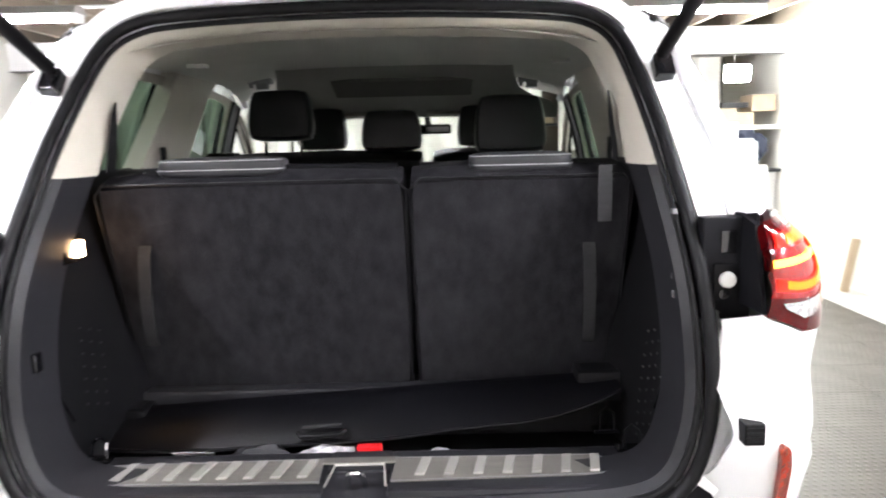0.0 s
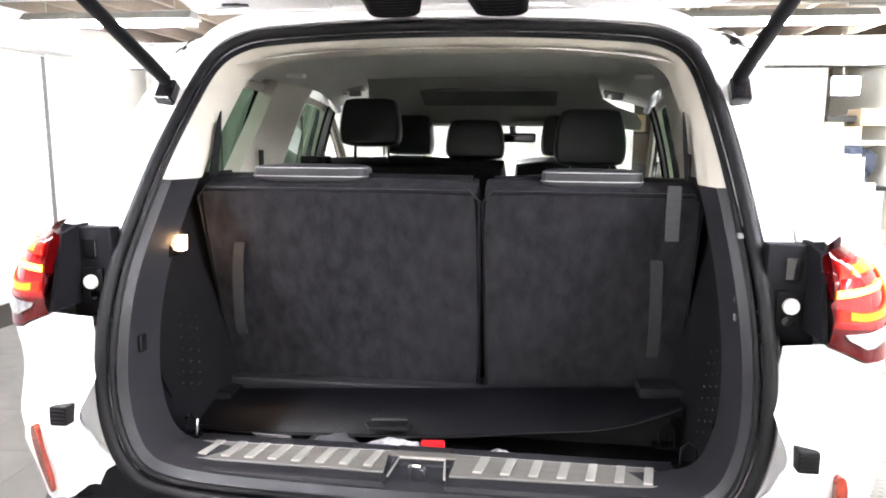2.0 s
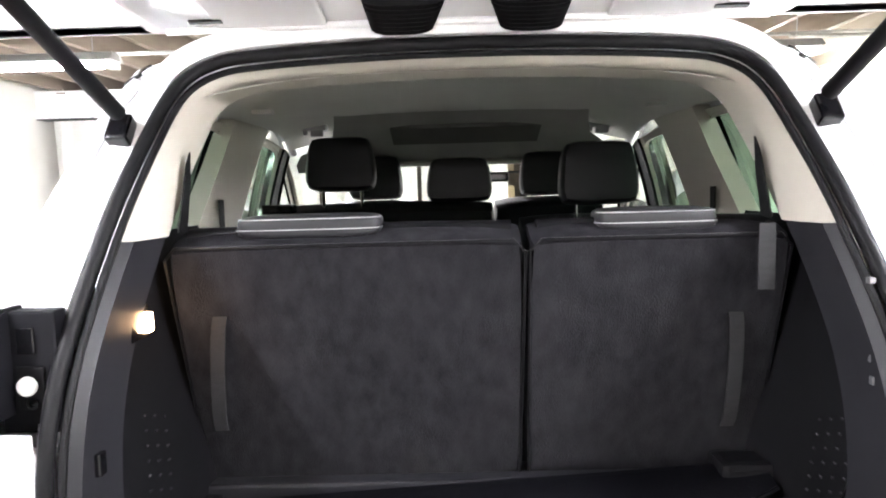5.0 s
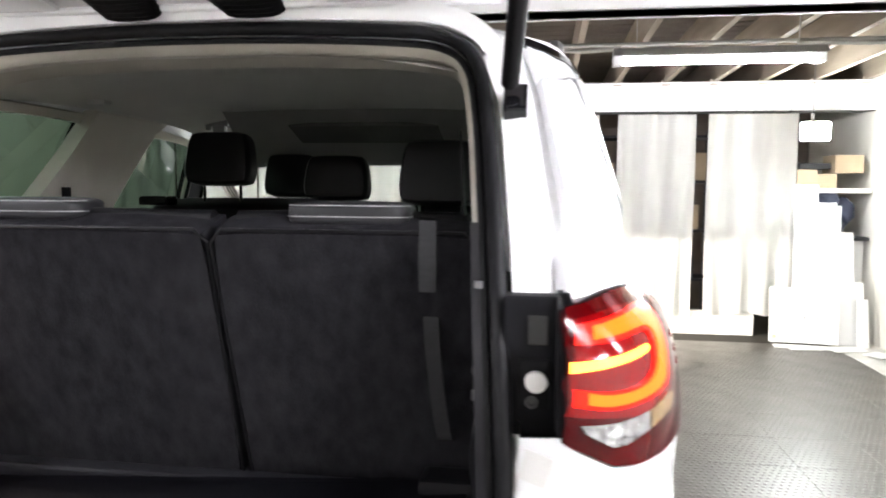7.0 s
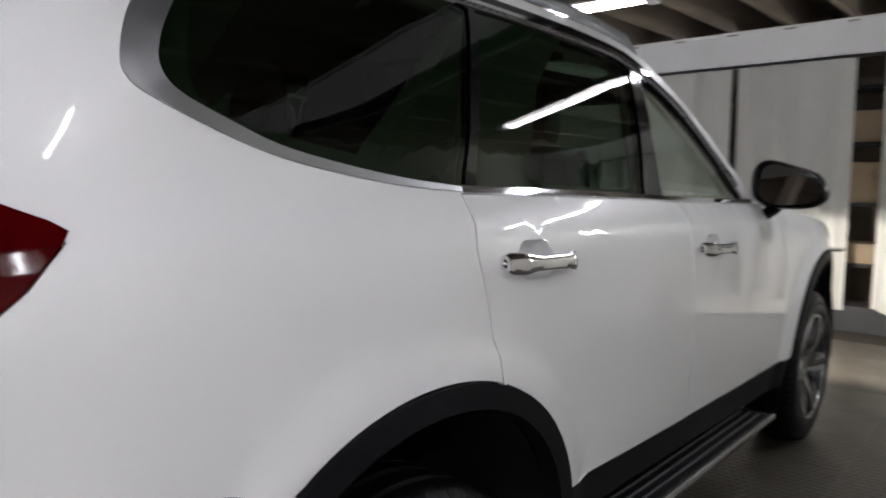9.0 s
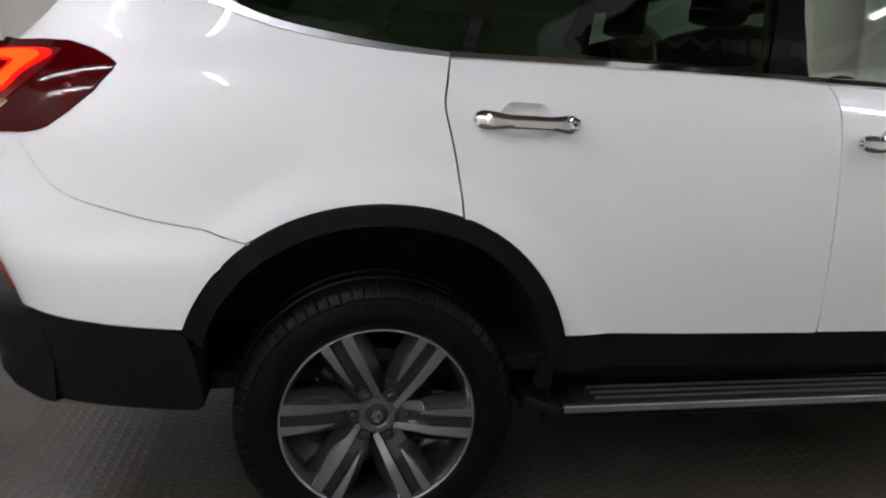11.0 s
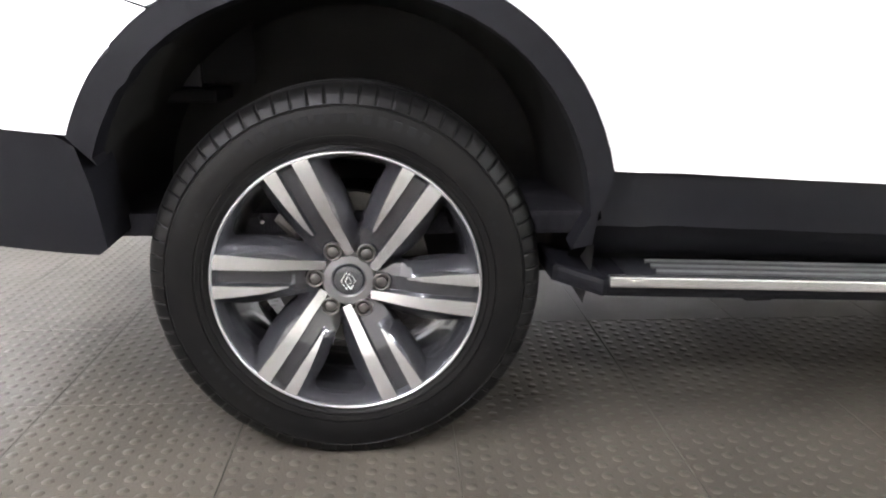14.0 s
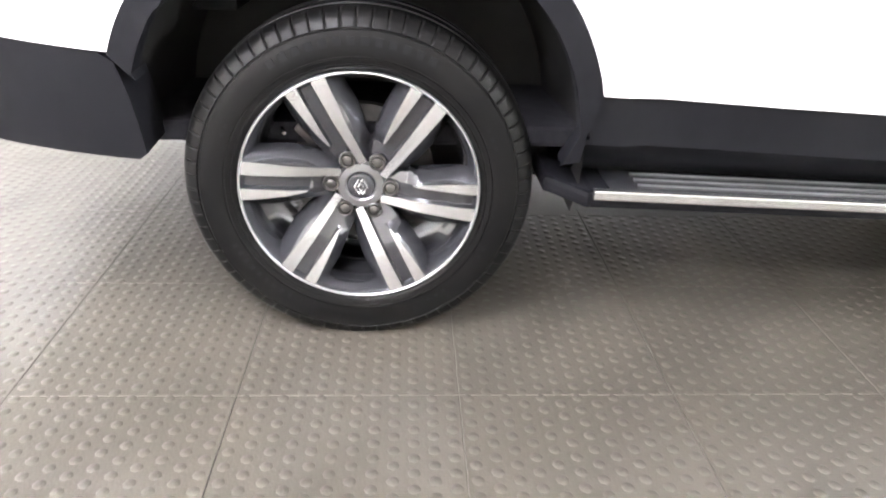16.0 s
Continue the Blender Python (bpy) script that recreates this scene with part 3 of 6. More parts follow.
def half_width(y, z):
    zz = z + 0.04 * (min(y, 3.4) - 1.25) * step(0.6, 1.1, z)
    w = curve(zz, (0.3, 0.95), (0.6, 0.985), (0.85, 1.0), (1.1, 0.998), (1.21, 0.988), (1.27, 0.973), (1.33, 0.928), (1.45, 0.905), (1.6, 0.872), (1.74, 0.832), (1.82, 0.79), (1.88, 0.7))
    for c in (HUB_Y, AXLE_F):
        r = math.hypot(y - c, z - HUB_Z)
        flare = math.hypot(y - c, z - 0.457)
        w += (0.008 * step(0.70, 0.5, r) + 0.015 * step(0.612, 0.572, flare)) * step(1.2, 0.95, z)
    return w - 0.16 * step(3.9, 5.2, y)


def rear_y(z):
    return curve(z, (0.3, 0.21), (0.55, 0.205), (0.70, 0.200), (0.80, 0.172), (0.93, 0.122), (1.0, 0.135), (1.06, 0.152), (1.2, 0.15), (1.33, 0.225), (1.45, 0.33), (1.65, 0.5), (1.8, 0.64), (1.88, 0.75))


def side(p, z):
    """Outer skin: p is y along the flank; below the corner it runs round to the rear face."""
    yr = rear_y(z)
    up = step(1.25, 1.55, z)
    ys, xs, arc, k = 0.55 - 0.2 * up, 0.20 - 0.02 * up, 0.66 - 0.24 * up, 0.84 + 0.26 * up
    yc = yr + ys
    w = half_width(max(p, yc), z)
    if p >= yc:
        return Vector((w, p, z))
    a = (yc - p) / arc
    w -= 0.028 * min(1.0, a) * step(1.15, 1.0, z)
    if a <= 1:
        a *= math.pi / 2
        return Vector((w - xs + xs * math.cos(a) ** k, yc - ys * math.sin(a) ** k, z))
    run = (a - 1) * arc
    return Vector((w - xs - run, yr + run * curve(z, (0.6, 0.2), (0.95, 0.7), (1.15, 1.0), (1.25, 1.5), (1.4, 1.0), (1.8, 0.6)), z))


def p_at(x, z):
    """Where along the skin, at height z, the corner reaches half-width x."""
    lo, hi = -0.9, 1.2
    for _ in range(40):
        mid = (lo + hi) / 2
        if side(mid, z).x < x:
            lo = mid
        else:
            hi = mid
    return lo


def opening_y(z):
    return curve(z, (0.6, 0.21), (0.9, 0.21), (1.2, 0.25), (1.45, 0.4), (1.65, 0.56), (1.8, 0.68), (1.9, 0.76))


def opening_x(z):
    """Half-width of the tailgate opening."""
    return curve(z, (0.70, 0.60), (0.76, 0.665), (0.85, 0.70), (1.0, 0.716), (1.2, 0.708), (1.45, 0.684), (1.65, 0.655), (1.75, 0.62))


car = thing("suv", "large white seven-seat SUV with its tailgate raised open", "car", (0, 0, 0))
ARCH_Y, ARCH_Z, ARCH_R, ARCH_IN = 1.103, 0.457, 0.519, 0.466
ARCH_FY = ARCH_Y + 2.965


def p_of(y, z):
    """Where along the skin a point of the flank lies that has this y."""
    lo, hi = -0.3, 5.0
    for _ in range(40):
        mid = (lo + hi) / 2
        if side(mid, z).y < y:
            lo = mid
        else:
            hi = mid
    return lo


def arch(cy, r, a0, a1, n=28):
    flat = []
    for k in range(n + 1):
        t = radians(a0 + (a1 - a0) * k / n)
        q = r * (1 + 0.026 * math.sin(2 * t) ** 2)
        flat.append((cy + q * math.cos(t), ARCH_Z + q * math.sin(t)))
    return [(p_of(y, z), z) for y, z in flat]


def arch_angle(z, r, left):
    a = math.degrees(math.asin((z - ARCH_Z) / r))
    return 180 - a if left else a


rear_seam = [tuple(p) for p in spline([(1.289, 1.322), (1.277, 1.267), (1.270, 1.21), (1.287, 1.13), (1.305, 1.035), (1.316, 0.93)], 5)]
door_seam = [tuple(p) for p in spline([(2.348, 1.270), (2.363, 1.198), (2.376, 1.01), (2.383, 0.776), (2.391, 0.565)], 5)]
fender_seam = [tuple(p) for p in spline([(3.30, 1.225), (3.36, 1.14), (3.42, 0.95), (3.44, 0.75), (3.44, 0.53)], 5)]
bumper_seam = [tuple(p) for p in spline([(0.795, 0.882), (0.701, 0.914), (0.618, 0.943), (0.561, 0.966), (0.486, 0.996), (0.439, 1.028), (0.396, 1.086), (0.366, 1.150)], 5)]
belt = [tuple(p) for p in spline([(1.289, 1.325), (1.84, 1.302), (2.348, 1.274), (2.6, 1.26), (3.04, 1.243), (3.30, 1.232)], 5)]
d_outer = [tuple(p) for p in spline([(0.765, 1.726), (0.695, 1.63), (0.651, 1.55), (0.644, 1.50), (0.678, 1.466), (0.763, 1.423), (0.89, 1.383), (1.1, 1.345), (1.289, 1.327)], 6)]
d_inner = [tuple(p) for p in spline([(0.81, 1.728), (0.74, 1.63), (0.694, 1.555), (0.684, 1.511), (0.708, 1.476), (0.775, 1.443), (0.885, 1.403), (1.1, 1.361), (1.289, 1.338)], 6)]
top_line = [tuple(p) for p in spline([(0.81, 1.728), (1.1, 1.742), (1.4, 1.742), (1.9, 1.728), (2.2, 1.70), (2.5, 1.60), (2.8, 1.43), (3.06, 1.262)], 6)]
liner_line = [tuple(p) for p in spline([(0.62, 1.70), (0.78, 1.765), (1.1, 1.795), (1.5, 1.802), (2.0, 1.788), (2.3, 1.737), (2.4, 1.70)], 6)]
roof_line = [tuple(p) for p in spline([(0.62, 1.795), (0.72, 1.806), (0.85, 1.811), (1.1, 1.813), (1.5, 1.808), (2.0, 1.788), (2.3, 1.737), (2.6, 1.600), (2.9, 1.420), (3.2, 1.252)], 6)]
lamp_line = [(p_at(0.785, 1.25), 1.25), (p_at(0.785, 1.30), 1.30), (p_at(0.785, 1.341), 1.341), (p_at(0.82, 1.345), 1.345), (0.35, 1.349), (0.41, 1.350), (0.475, 1.347), (0.535, 1.329), (0.575, 1.309), (0.590, 1.297), (0.584, 1.285),
             (0.545, 1.236), (0.492, 1.190), (0.445, 1.157), (0.42, 1.149), (0.395, 1.145), (0.28, 1.142), (0.19, 1.142), (p_at(0.848, 1.146), 1.146), (p_at(0.785, 1.172), 1.172)]


def below(line, p):
    return next((a[1] + (b[1] - a[1]) * (p - a[0]) / (b[0] - a[0]) for a, b in zip(line, line[1:]) if a[0] <= p <= b[0]), line[-1][1])


# quarter panel: D pillar, shoulder and flank down to the arch and bumper seam
def gutter_x(z):
    """Half-width at which the outer skin of the rear pillar turns in towards the opening."""
    return curve(z, (1.34, 0.792), (1.40, 0.797), (1.46, 0.797), (1.53, 0.783), (1.62, 0.765), (1.71, 0.745), (1.79, 0.712))


up = [(p_at(gutter_x(z), z), z) for z in [1.345 + 0.36 * k / 12 for k in range(13)]]
quarter_loop = (up + [(0.70, 1.715), (0.74, 1.725)] + d_outer[1:] + [(p - 0.0026, z) for p, z in rear_seam[1:-1]] + arch(ARCH_Y, ARCH_R, 66.4, arch_angle(0.885, ARCH_R, True))
                + bumper_seam[1:-1])
low = [p for p in lamp_line if p[1] < 1.295 and p[0] > 0.36]
quarter_loop += [(p + 0.003, z) for p, z in low[::-1]]
quarter_loop += [(p, z + 0.003) for p, z in lamp_line[::-1] if z >= 1.298 and p > 0.205]
quarter_loop += [(p_at(gutter_x(1.34), 1.34), 1.34)]
rear_door_loop = [(p + 0.0026, z) for p, z in rear_seam] + arch(ARCH_Y, ARCH_R, 64.6, arch_angle(0.603, ARCH_R, False)) + [(2.0, 0.581), (2.388, 0.563)] + door_seam[::-1][1:] + [(p, z - 0.002) for p, z in belt[::-1] if 1.30 < p < 2.34]
front_door_loop = [(p + 0.0048, z) for p, z in door_seam] + [(3.0, 0.54), (3.435, 0.527)] + fender_seam[::-1] + [(p, z - 0.002) for p, z in belt[::-1] if 2.36 < p < 3.28]
fender_loop = ([(p + 0.005, z) for p, z in fender_seam] + arch(ARCH_FY, ARCH_R, 172, 12) + [(4.75, 0.58), (4.80, 0.9), (4.7, 1.0), (4.2, 1.10), (3.6, 1.19)])
bumper_loop = ([(p - 0.001, z - 0.003) for p, z in bumper_seam] + [(p, z - 0.004) for p, z in lamp_line if p < 0.36 and z < 1.18]
               + [(p_at(0.780, 1.174), 1.174), (p_at(0.752, 1.162), 1.162), (p_at(0.726, 1.15), 1.152), (p_at(0.728, 0.966), 0.966), (p_at(0.705, 0.84), 0.84), (-0.115, 0.781), (-0.07, 0.760), (-0.022, 0.737), (0.004, 0.737), (0.024, 0.762), (0.04, 0.760), (0.08, 0.735), (0.14, 0.713), (0.29, 0.712), (0.53, 0.686)]
               + arch(ARCH_Y, ARCH_R, arch_angle(0.668, ARCH_R, True), arch_angle(0.877, ARCH_R, True), 10))
GLASS_ZONES = {
    "quarter": ([(p, z) for p, z in d_inner if p < 1.25] + [(1.318, 1.344), (1.366, 1.47), (1.432, 1.70), (1.44, 1.734)] + [(p, z) for p, z in top_line[::-1] if 0.82 < p < 1.42]),
    "rear": ([(1.355, 1.338), (1.84, 1.315), (2.175, 1.296), (2.20, 1.45), (2.225, 1.69)] + [(p, z - 0.004) for p, z in top_line[::-1] if 1.48 < p < 2.2] + [(1.465, 1.735), (1.40, 1.5)]),
    "front": ([(2.30, 1.288), (2.6, 1.273), (3.0, 1.256)] + [(p - 0.02, z - 0.006) for p, z in top_line[::-1] if 2.33 < p < 3.04] + [(2.29, 1.665), (2.285, 1.45)]),
}
dlo = d_inner[:-1] + [(p, z + 0.012) for p, z in belt if p < 3.08] + top_line[::-1][1:-1]
satin = d_outer + [(p, z) for p, z in d_inner[::-1]]
sill_strip = [(p, z + 0.014) for p, z in belt if p < 3.12] + [(p, z - 0.001) for p, z in belt[::-1] if p < 3.12]
ditch = [tuple(p) for p in spline([(0.66, 1.782), (0.75, 1.770), (0.88, 1.759), (1.1, 1.757), (1.4, 1.756), (1.9, 1.742), (2.2, 1.714), (2.33, 1.672)], 5)]
roof_strip = ditch + [(p + 0.004, z + 0.024 - 0.006 * step(0.9, 1.3, p)) for p, z in ditch[::-1]]
head_strip = [(p, z + 0.004) for p, z in top_line if p < 3.0] + [(p, z + 0.013) for p, z in top_line[::-1] if p < 3.0]
cant = roof_line + [(p, z + 0.004) for p, z in top_line[::-1]] + [(0.752, 1.73), (0.70, 1.719)] + [(p_at(gutter_x(z), z), z) for z in (1.709, 1.735, 1.76, 1.785)]


def cup_loop(y0, z0, y1, z1):
    """Six-sided outline of the recess behind a door handle."""
    cy, cz = (y0 + y1) / 2, (z0 + z1) / 2
    hexa = [(-0.085, 0.0), (-0.045, 0.046), (0.045, 0.046), (0.085, 0.0), (0.045, -0.040), (-0.045, -0.040)]
    fine = dense([(cy + u, cz + v + u * (z1 - z0) / (y1 - y0)) for u, v in hexa], 0.012)
    n = len(fine)
    return [((fine[i - 1][0] + 2 * fine[i][0] + fine[(i + 1) % n][0]) / 4, (fine[i - 1][1] + 2 * fine[i][1] + fine[(i + 1) % n][1]) / 4) for i in range(n)]


def flank(flip):
    """All the outer panels of one side."""
    k = dict(mirror=flip)
    part("quarter_panel", panel(quarter_loop, side, thick=0.016, res=0.036, **k), PAINT, car, smooth=True)
    # channel between the outer skin and the opening, stepped down to the flange
    bm = bmesh.new()
    rows = []
    for i in range(20):
        z = 1.335 + 0.45 * i / 19
        a = side(p_at(gutter_x(z), z), z)
        b = Vector((opening_x(z) + 0.070, opening_y(z) - 0.012, z))
        c = Vector((opening_x(z) + 0.014, opening_y(z) - 0.004, z))
        row = []
        for q in (a, a + Vector((-0.003, 0.012, 0)), a.lerp(b, 0.30) + Vector((-0.002, 0.034, 0)), a.lerp(b, 0.72) + Vector((0, 0.032, 0)), b + Vector((0.004, 0.006, 0)), b, c, c + Vector((-0.004, 0.03, 0))):
            row.append(bm.verts.new((-q.x if flip else q.x, q.y, q.z)))
        rows.append(row)
    for ra, rb in zip(rows, rows[1:]):
        for j in range(7):
            bm.faces.new((ra[j], ra[j + 1], rb[j + 1], rb[j]))
    bmesh.ops.recalc_face_normals(bm, faces=bm.faces)
    part("pillar_gutter", bm, PAINT, car, "white recessed pillar channel", smooth=True)
    rd = part("rear_door", panel(rear_door_loop, side, holes=[cup_loop(1.342, 1.180, 1.608, 1.166)], thick=0.016, res=0.045, **k), PAINT, car, smooth=True)
    fd = part("front_door", panel(front_door_loop, side, holes=[cup_loop(2.425, 1.118, 2.69, 1.104)], thick=0.016, res=0.06, **k), PAINT, car, smooth=True)
    part("front_fender", panel(fender_loop, side, thick=0.016, res=0.06, **k), PAINT, car, smooth=True)
    part("rear_bumper_side", panel(bumper_loop, side, thick=0.014, res=0.036, **k), PAINT, car, smooth=True)
    part("roof_side", panel(cant, side, thick=0.02, res=0.05, **k), PAINT, car, smooth=True)
    part("pillar_trim", panel(dlo, side, holes=[z for z in GLASS_ZONES.values()], off=-0.006, thick=0.03, res=0.045, **k), GLOSS_BLACK, car, "gloss black pillar covers", smooth=True)
    part("pillar_surround", panel(satin, side, off=0.004, thick=0.02, res=0.03, **k), SATIN, car, "satin silver window surround", smooth=True)
    part("belt_moulding", panel(sill_strip, side, off=0.006, thick=0.014, res=0.05, **k), CHROME, car, "chrome belt moulding", smooth=True)
    part("window_header_strip", panel(head_strip, side, off=0.004, thick=0.01, res=0.05, **k), CHROME, car, "thin bright strip over the windows", smooth=True)
    part("roof_ditch_strip", panel(roof_strip, side, off=0.0025, thick=0.008, res=0.05, **k), GLOSS_BLACK, car, "black strip under the roof rail", smooth=True)
    def flat_side(p, z):
        q = side(p, z)
        return Vector((half_width(max(p, 0.9), z), q.y, z))

    for name, zone in GLASS_ZONES.items():
        ob = part(name + "_side_glass", panel(zone, flat_side if name == "quarter" else side, off=-0.012, thick=0.004, res=0.05, **k), GLASS_CLEAR if name == "front" else GLASS_DARK, car,
                  "light green clear glass" if name == "front" else "dark privacy glass", smooth=True)
    # wheel-arch lips
    for cy, nm in ((ARCH_Y, "rear_arch_trim"), (ARCH_FY, "front_arch_trim")):
        z_b = 0.668 if cy == ARCH_Y else 0.60
        left = arch_angle(z_b, ARCH_R, True)
        lp = arch(cy, ARCH_R - 0.003, left, arch_angle(0.60, ARCH_R, False)) + [(cy + 0.475, 0.52), (cy + 0.470, 0.462), (cy + 0.430, 0.455)] + arch(cy, ARCH_IN, 8, 158) + [(p_of(cy - 0.43, 0.62), 0.62)]
        part(nm, panel(lp, side, off=0.012, thick=0.05, res=0.03, **k), BLACK_PLASTIC, car, "textured black plastic arch trim", smooth=True)
    cl = arch(ARCH_Y, ARCH_R - 0.03, arch_angle(0.60, ARCH_R, False), 6, 6) + [(1.57, 0.496), (2.07, 0.470), (3.50, 0.40), (3.53, 0.52)] + [(2.39, 0.572), (2.0, 0.590), (1.60, 0.606)]
    part("sill_cladding", panel(cl, side, off=-0.006, thick=0.05, res=0.06, **k), BLACK_PLASTIC, car, "black plastic sill cladding", smooth=True)
    lb = [(-0.06, 0.745), (0.03, 0.742), (0.1, 0.735), (0.315, 0.722), (0.53, 0.702), (0.655, 0.672), (0.682, 0.650), (0.693, 0.58), (0.699, 0.516), (0.702, 0.456), (0.69, 0.443), (0.62, 0.449), (0.527, 0.456), (0.30, 0.466), (0.2, 0.472), (0.05, 0.49), (p_at(0.76, 0.6), 0.55), (p_at(0.74, 0.74), 0.745)]
    part("lower_bumper_side", panel(lb, side, off=-0.003, thick=0.12, res=0.04, **k), BLACK_PLASTIC, car, "black plastic lower bumper corner", smooth=True)
    # inner wheel wells
    for cy in (ARCH_Y, ARCH_FY):
        s = -1 if flip else 1
        bm = bmesh.new()
        rings = []
        for x, r in ((0.965, 0.486), (0.80, 0.492), (0.5, 0.47)):
            rings.append([bm.verts.new((s * x, cy + r * math.cos(radians(a)), ARCH_Z - 0.004 + r * math.sin(radians(a)))) for a in range(-15, 182, 4)])
        for ra, rb in zip(rings, rings[1:]):
            for i in range(len(ra) - 1):
                bm.faces.new((ra[i], ra[i + 1], rb[i + 1], rb[i]))
        bm.faces.new(rings[2])
        part("wheel_well", bm, DARK_METAL, car, "black wheel-arch liner", smooth=True)
    return rd, fd


doors = {flip: flank(flip) for flip in (False, True)}


# ---- tail lamps, reflectors, mirrors, handles ----
def lamp_skin(p, z):
    """The lens stands a little proud of the corner towards its top inner edge."""
    q = side(p, z)
    q.y -= 0.048 * step(1.20, 1.36, z) * step(0.52, 0.18, p)
    return q


def at_x(*pairs):
    return [(p_at(x, z), z) for x, z in pairs]


def tail_lamp(flip):
    k = dict(mirror=flip)
    lamp = part("tail_lamp", panel(lamp_line, lamp_skin, off=0.004, thick=0.028, res=0.022, **k), LAMP_DARK, car, "dark red lens with glowing C-shaped light", smooth=True)
    red = at_x((0.790, 1.325), (0.85, 1.332), (0.905, 1.326), (0.932, 1.295), (0.938, 1.25), (0.930, 1.21), (0.88, 1.203), (0.790, 1.207), (0.790, 1.26))
    part("red_lens", panel(red, lamp_skin, off=0.0065, thick=0.004, res=0.02, **k), LAMP_RED, lamp, smooth=True)
    outer = [(0.797, 1.318), (0.84, 1.321), (0.885, 1.325), (0.908, 1.318), (0.924, 1.298), (0.928, 1.262), (0.925, 1.236), (0.912, 1.224), (0.87, 1.217), (0.84, 1.215), (0.797, 1.220)]
    inner = [(0.797, 1.242), (0.84, 1.238), (0.875, 1.240), (0.897, 1.250), (0.904, 1.268), (0.902, 1.290), (0.888, 1.298), (0.84, 1.296), (0.797, 1.296)]
    ring = at_x(*[tuple(q) for q in spline(outer, 3)], *[tuple(q) for q in spline(inner, 3)])
    part("light_band", panel(ring, lamp_skin, off=0.010, thick=0.004, res=0.015, **k), LAMP_GLOW, lamp, "glowing red light band", smooth=True)
    outer = [(0.818, 1.314), (0.85, 1.317), (0.885, 1.320), (0.905, 1.313), (0.919, 1.296), (0.923, 1.262), (0.920, 1.240), (0.908, 1.229), (0.87, 1.222), (0.84, 1.220), (0.815, 1.223)]
    inner = [(0.815, 1.238), (0.84, 1.234), (0.876, 1.236), (0.900, 1.246), (0.909, 1.268), (0.906, 1.292), (0.890, 1.302), (0.85, 1.301), (0.818, 1.300)]
    ring = at_x(*[tuple(q) for q in spline(outer, 3)], *[tuple(q) for q in spline(inner, 3)])
    part("hot_light", panel(ring, lamp_skin, off=0.0115, thick=0.003, res=0.012, **k), LAMP_HOT, lamp, "bright amber core of the light band", smooth=True)
    bar = at_x((0.792, 1.262), (0.84, 1.268), (0.888, 1.275), (0.894, 1.279), (0.890, 1.284), (0.84, 1.279), (0.792, 1.275))
    part("light_bar", panel(bar, lamp_skin, off=0.012, thick=0.004, res=0.012, **k), LAMP_BAR, lamp, "bright glowing light bar", smooth=True)
    clear = at_x((0.806, 1.197), (0.85, 1.199), (0.893, 1.206), (0.893, 1.184), (0.86, 1.172), (0.845, 1.171), (0.812, 1.188))
    part("reversing_lens", panel(clear, lamp_skin, off=0.009, thick=0.004, res=0.015, **k), LAMP_CLEAR, lamp, "clear reversing light lens", smooth=True)
    amber = at_x((0.896, 1.206), (0.925, 1.216), (0.936, 1.212), (0.932, 1.197), (0.896, 1.185))
    part("indicator_lens", panel(amber, lamp_skin, off=0.009, thick=0.004, res=0.015, **k), LAMP_AMBER, lamp, "amber indicator lens", smooth=True)
    for q, z in ((0.50, 1.27), (0.49, 1.25), (0.478, 1.232)):
        part("marker_reflector", panel([(q, z), (q + 0.02, z + 0.002), (q + 0.018, z - 0.006), (q - 0.002, z - 0.006)], lamp_skin, off=0.0055, thick=0.002, res=0.01, **k), LAMP_RED, lamp)
    # black bracket between the lamp and the opening
    s = -1 if flip else 1
    br = part("lamp_bracket", box(min(s * 0.700, s * 0.800), max(s * 0.700, s * 0.800), 0.262, 0.30, 1.140, 1.347, 0.004), BLACK_PLASTIC, car, "black plastic lamp bracket")
    part("lamp_housing", prism([(0.160, 1.176), (0.206, 1.338), (0.27, 1.352), (0.30, 1.352), (0.30, 1.174)], 0.010, lambda u, v, d: Vector((s * (0.776 + d), u, v))), BLACK_PLASTIC, br)
    part("lamp_flap", prism([(0.035, 1.30), (0.035, 1.353), (0.041, 1.358), (0.07, 1.352), (0.125, 1.342), (0.125, 1.30)], 0.005, lambda u, v, d: Vector((s * (0.800 + d - 0.28 * u), 0.195 + 0.96 * u, v))), BLACK_PLASTIC, br, "black rubber flap")
    part("bracket_plate", box(min(s * 0.722, s * 0.768), max(s * 0.722, s * 0.768), 0.256, 0.264, 1.182, 1.255, 0.003), TRIM_PLASTIC, br)
    part("bracket_recess", box(min(s * 0.735, s * 0.765), max(s * 0.735, s * 0.765), 0.258, 0.263, 1.275, 1.32, 0.002), GLOSS_BLACK, br)
    st = lathe([(0.0, 0.0), (0.0, 0.014), (0.003, 0.0165), (0.010, 0.0155), (0.012, 0.011), (0.0121, 0.0)], 24)
    bmesh.ops.transform(st, matrix=Matrix.Translation((s * 0.748, 0.257, 1.2235)) @ Matrix.Rotation(radians(-90), 4, "Z"), verts=st.verts)
    part("bump_stop", st, NYLON, br, "round white nylon bump stop", smooth=True)
    st = lathe([(0.0, 0.0), (0.0, 0.010), (0.006, 0.010), (0.006, 0.006), (0.003, 0.005), (0.003, 0.0)], 14)
    bmesh.ops.transform(st, matrix=Matrix.Translation((s * 0.742, 0.257, 1.194)) @ Matrix.Rotation(radians(-90), 4, "Z"), verts=st.verts)
    part("screw", st, GLOSS_BLACK, br, "black screw", smooth=True)
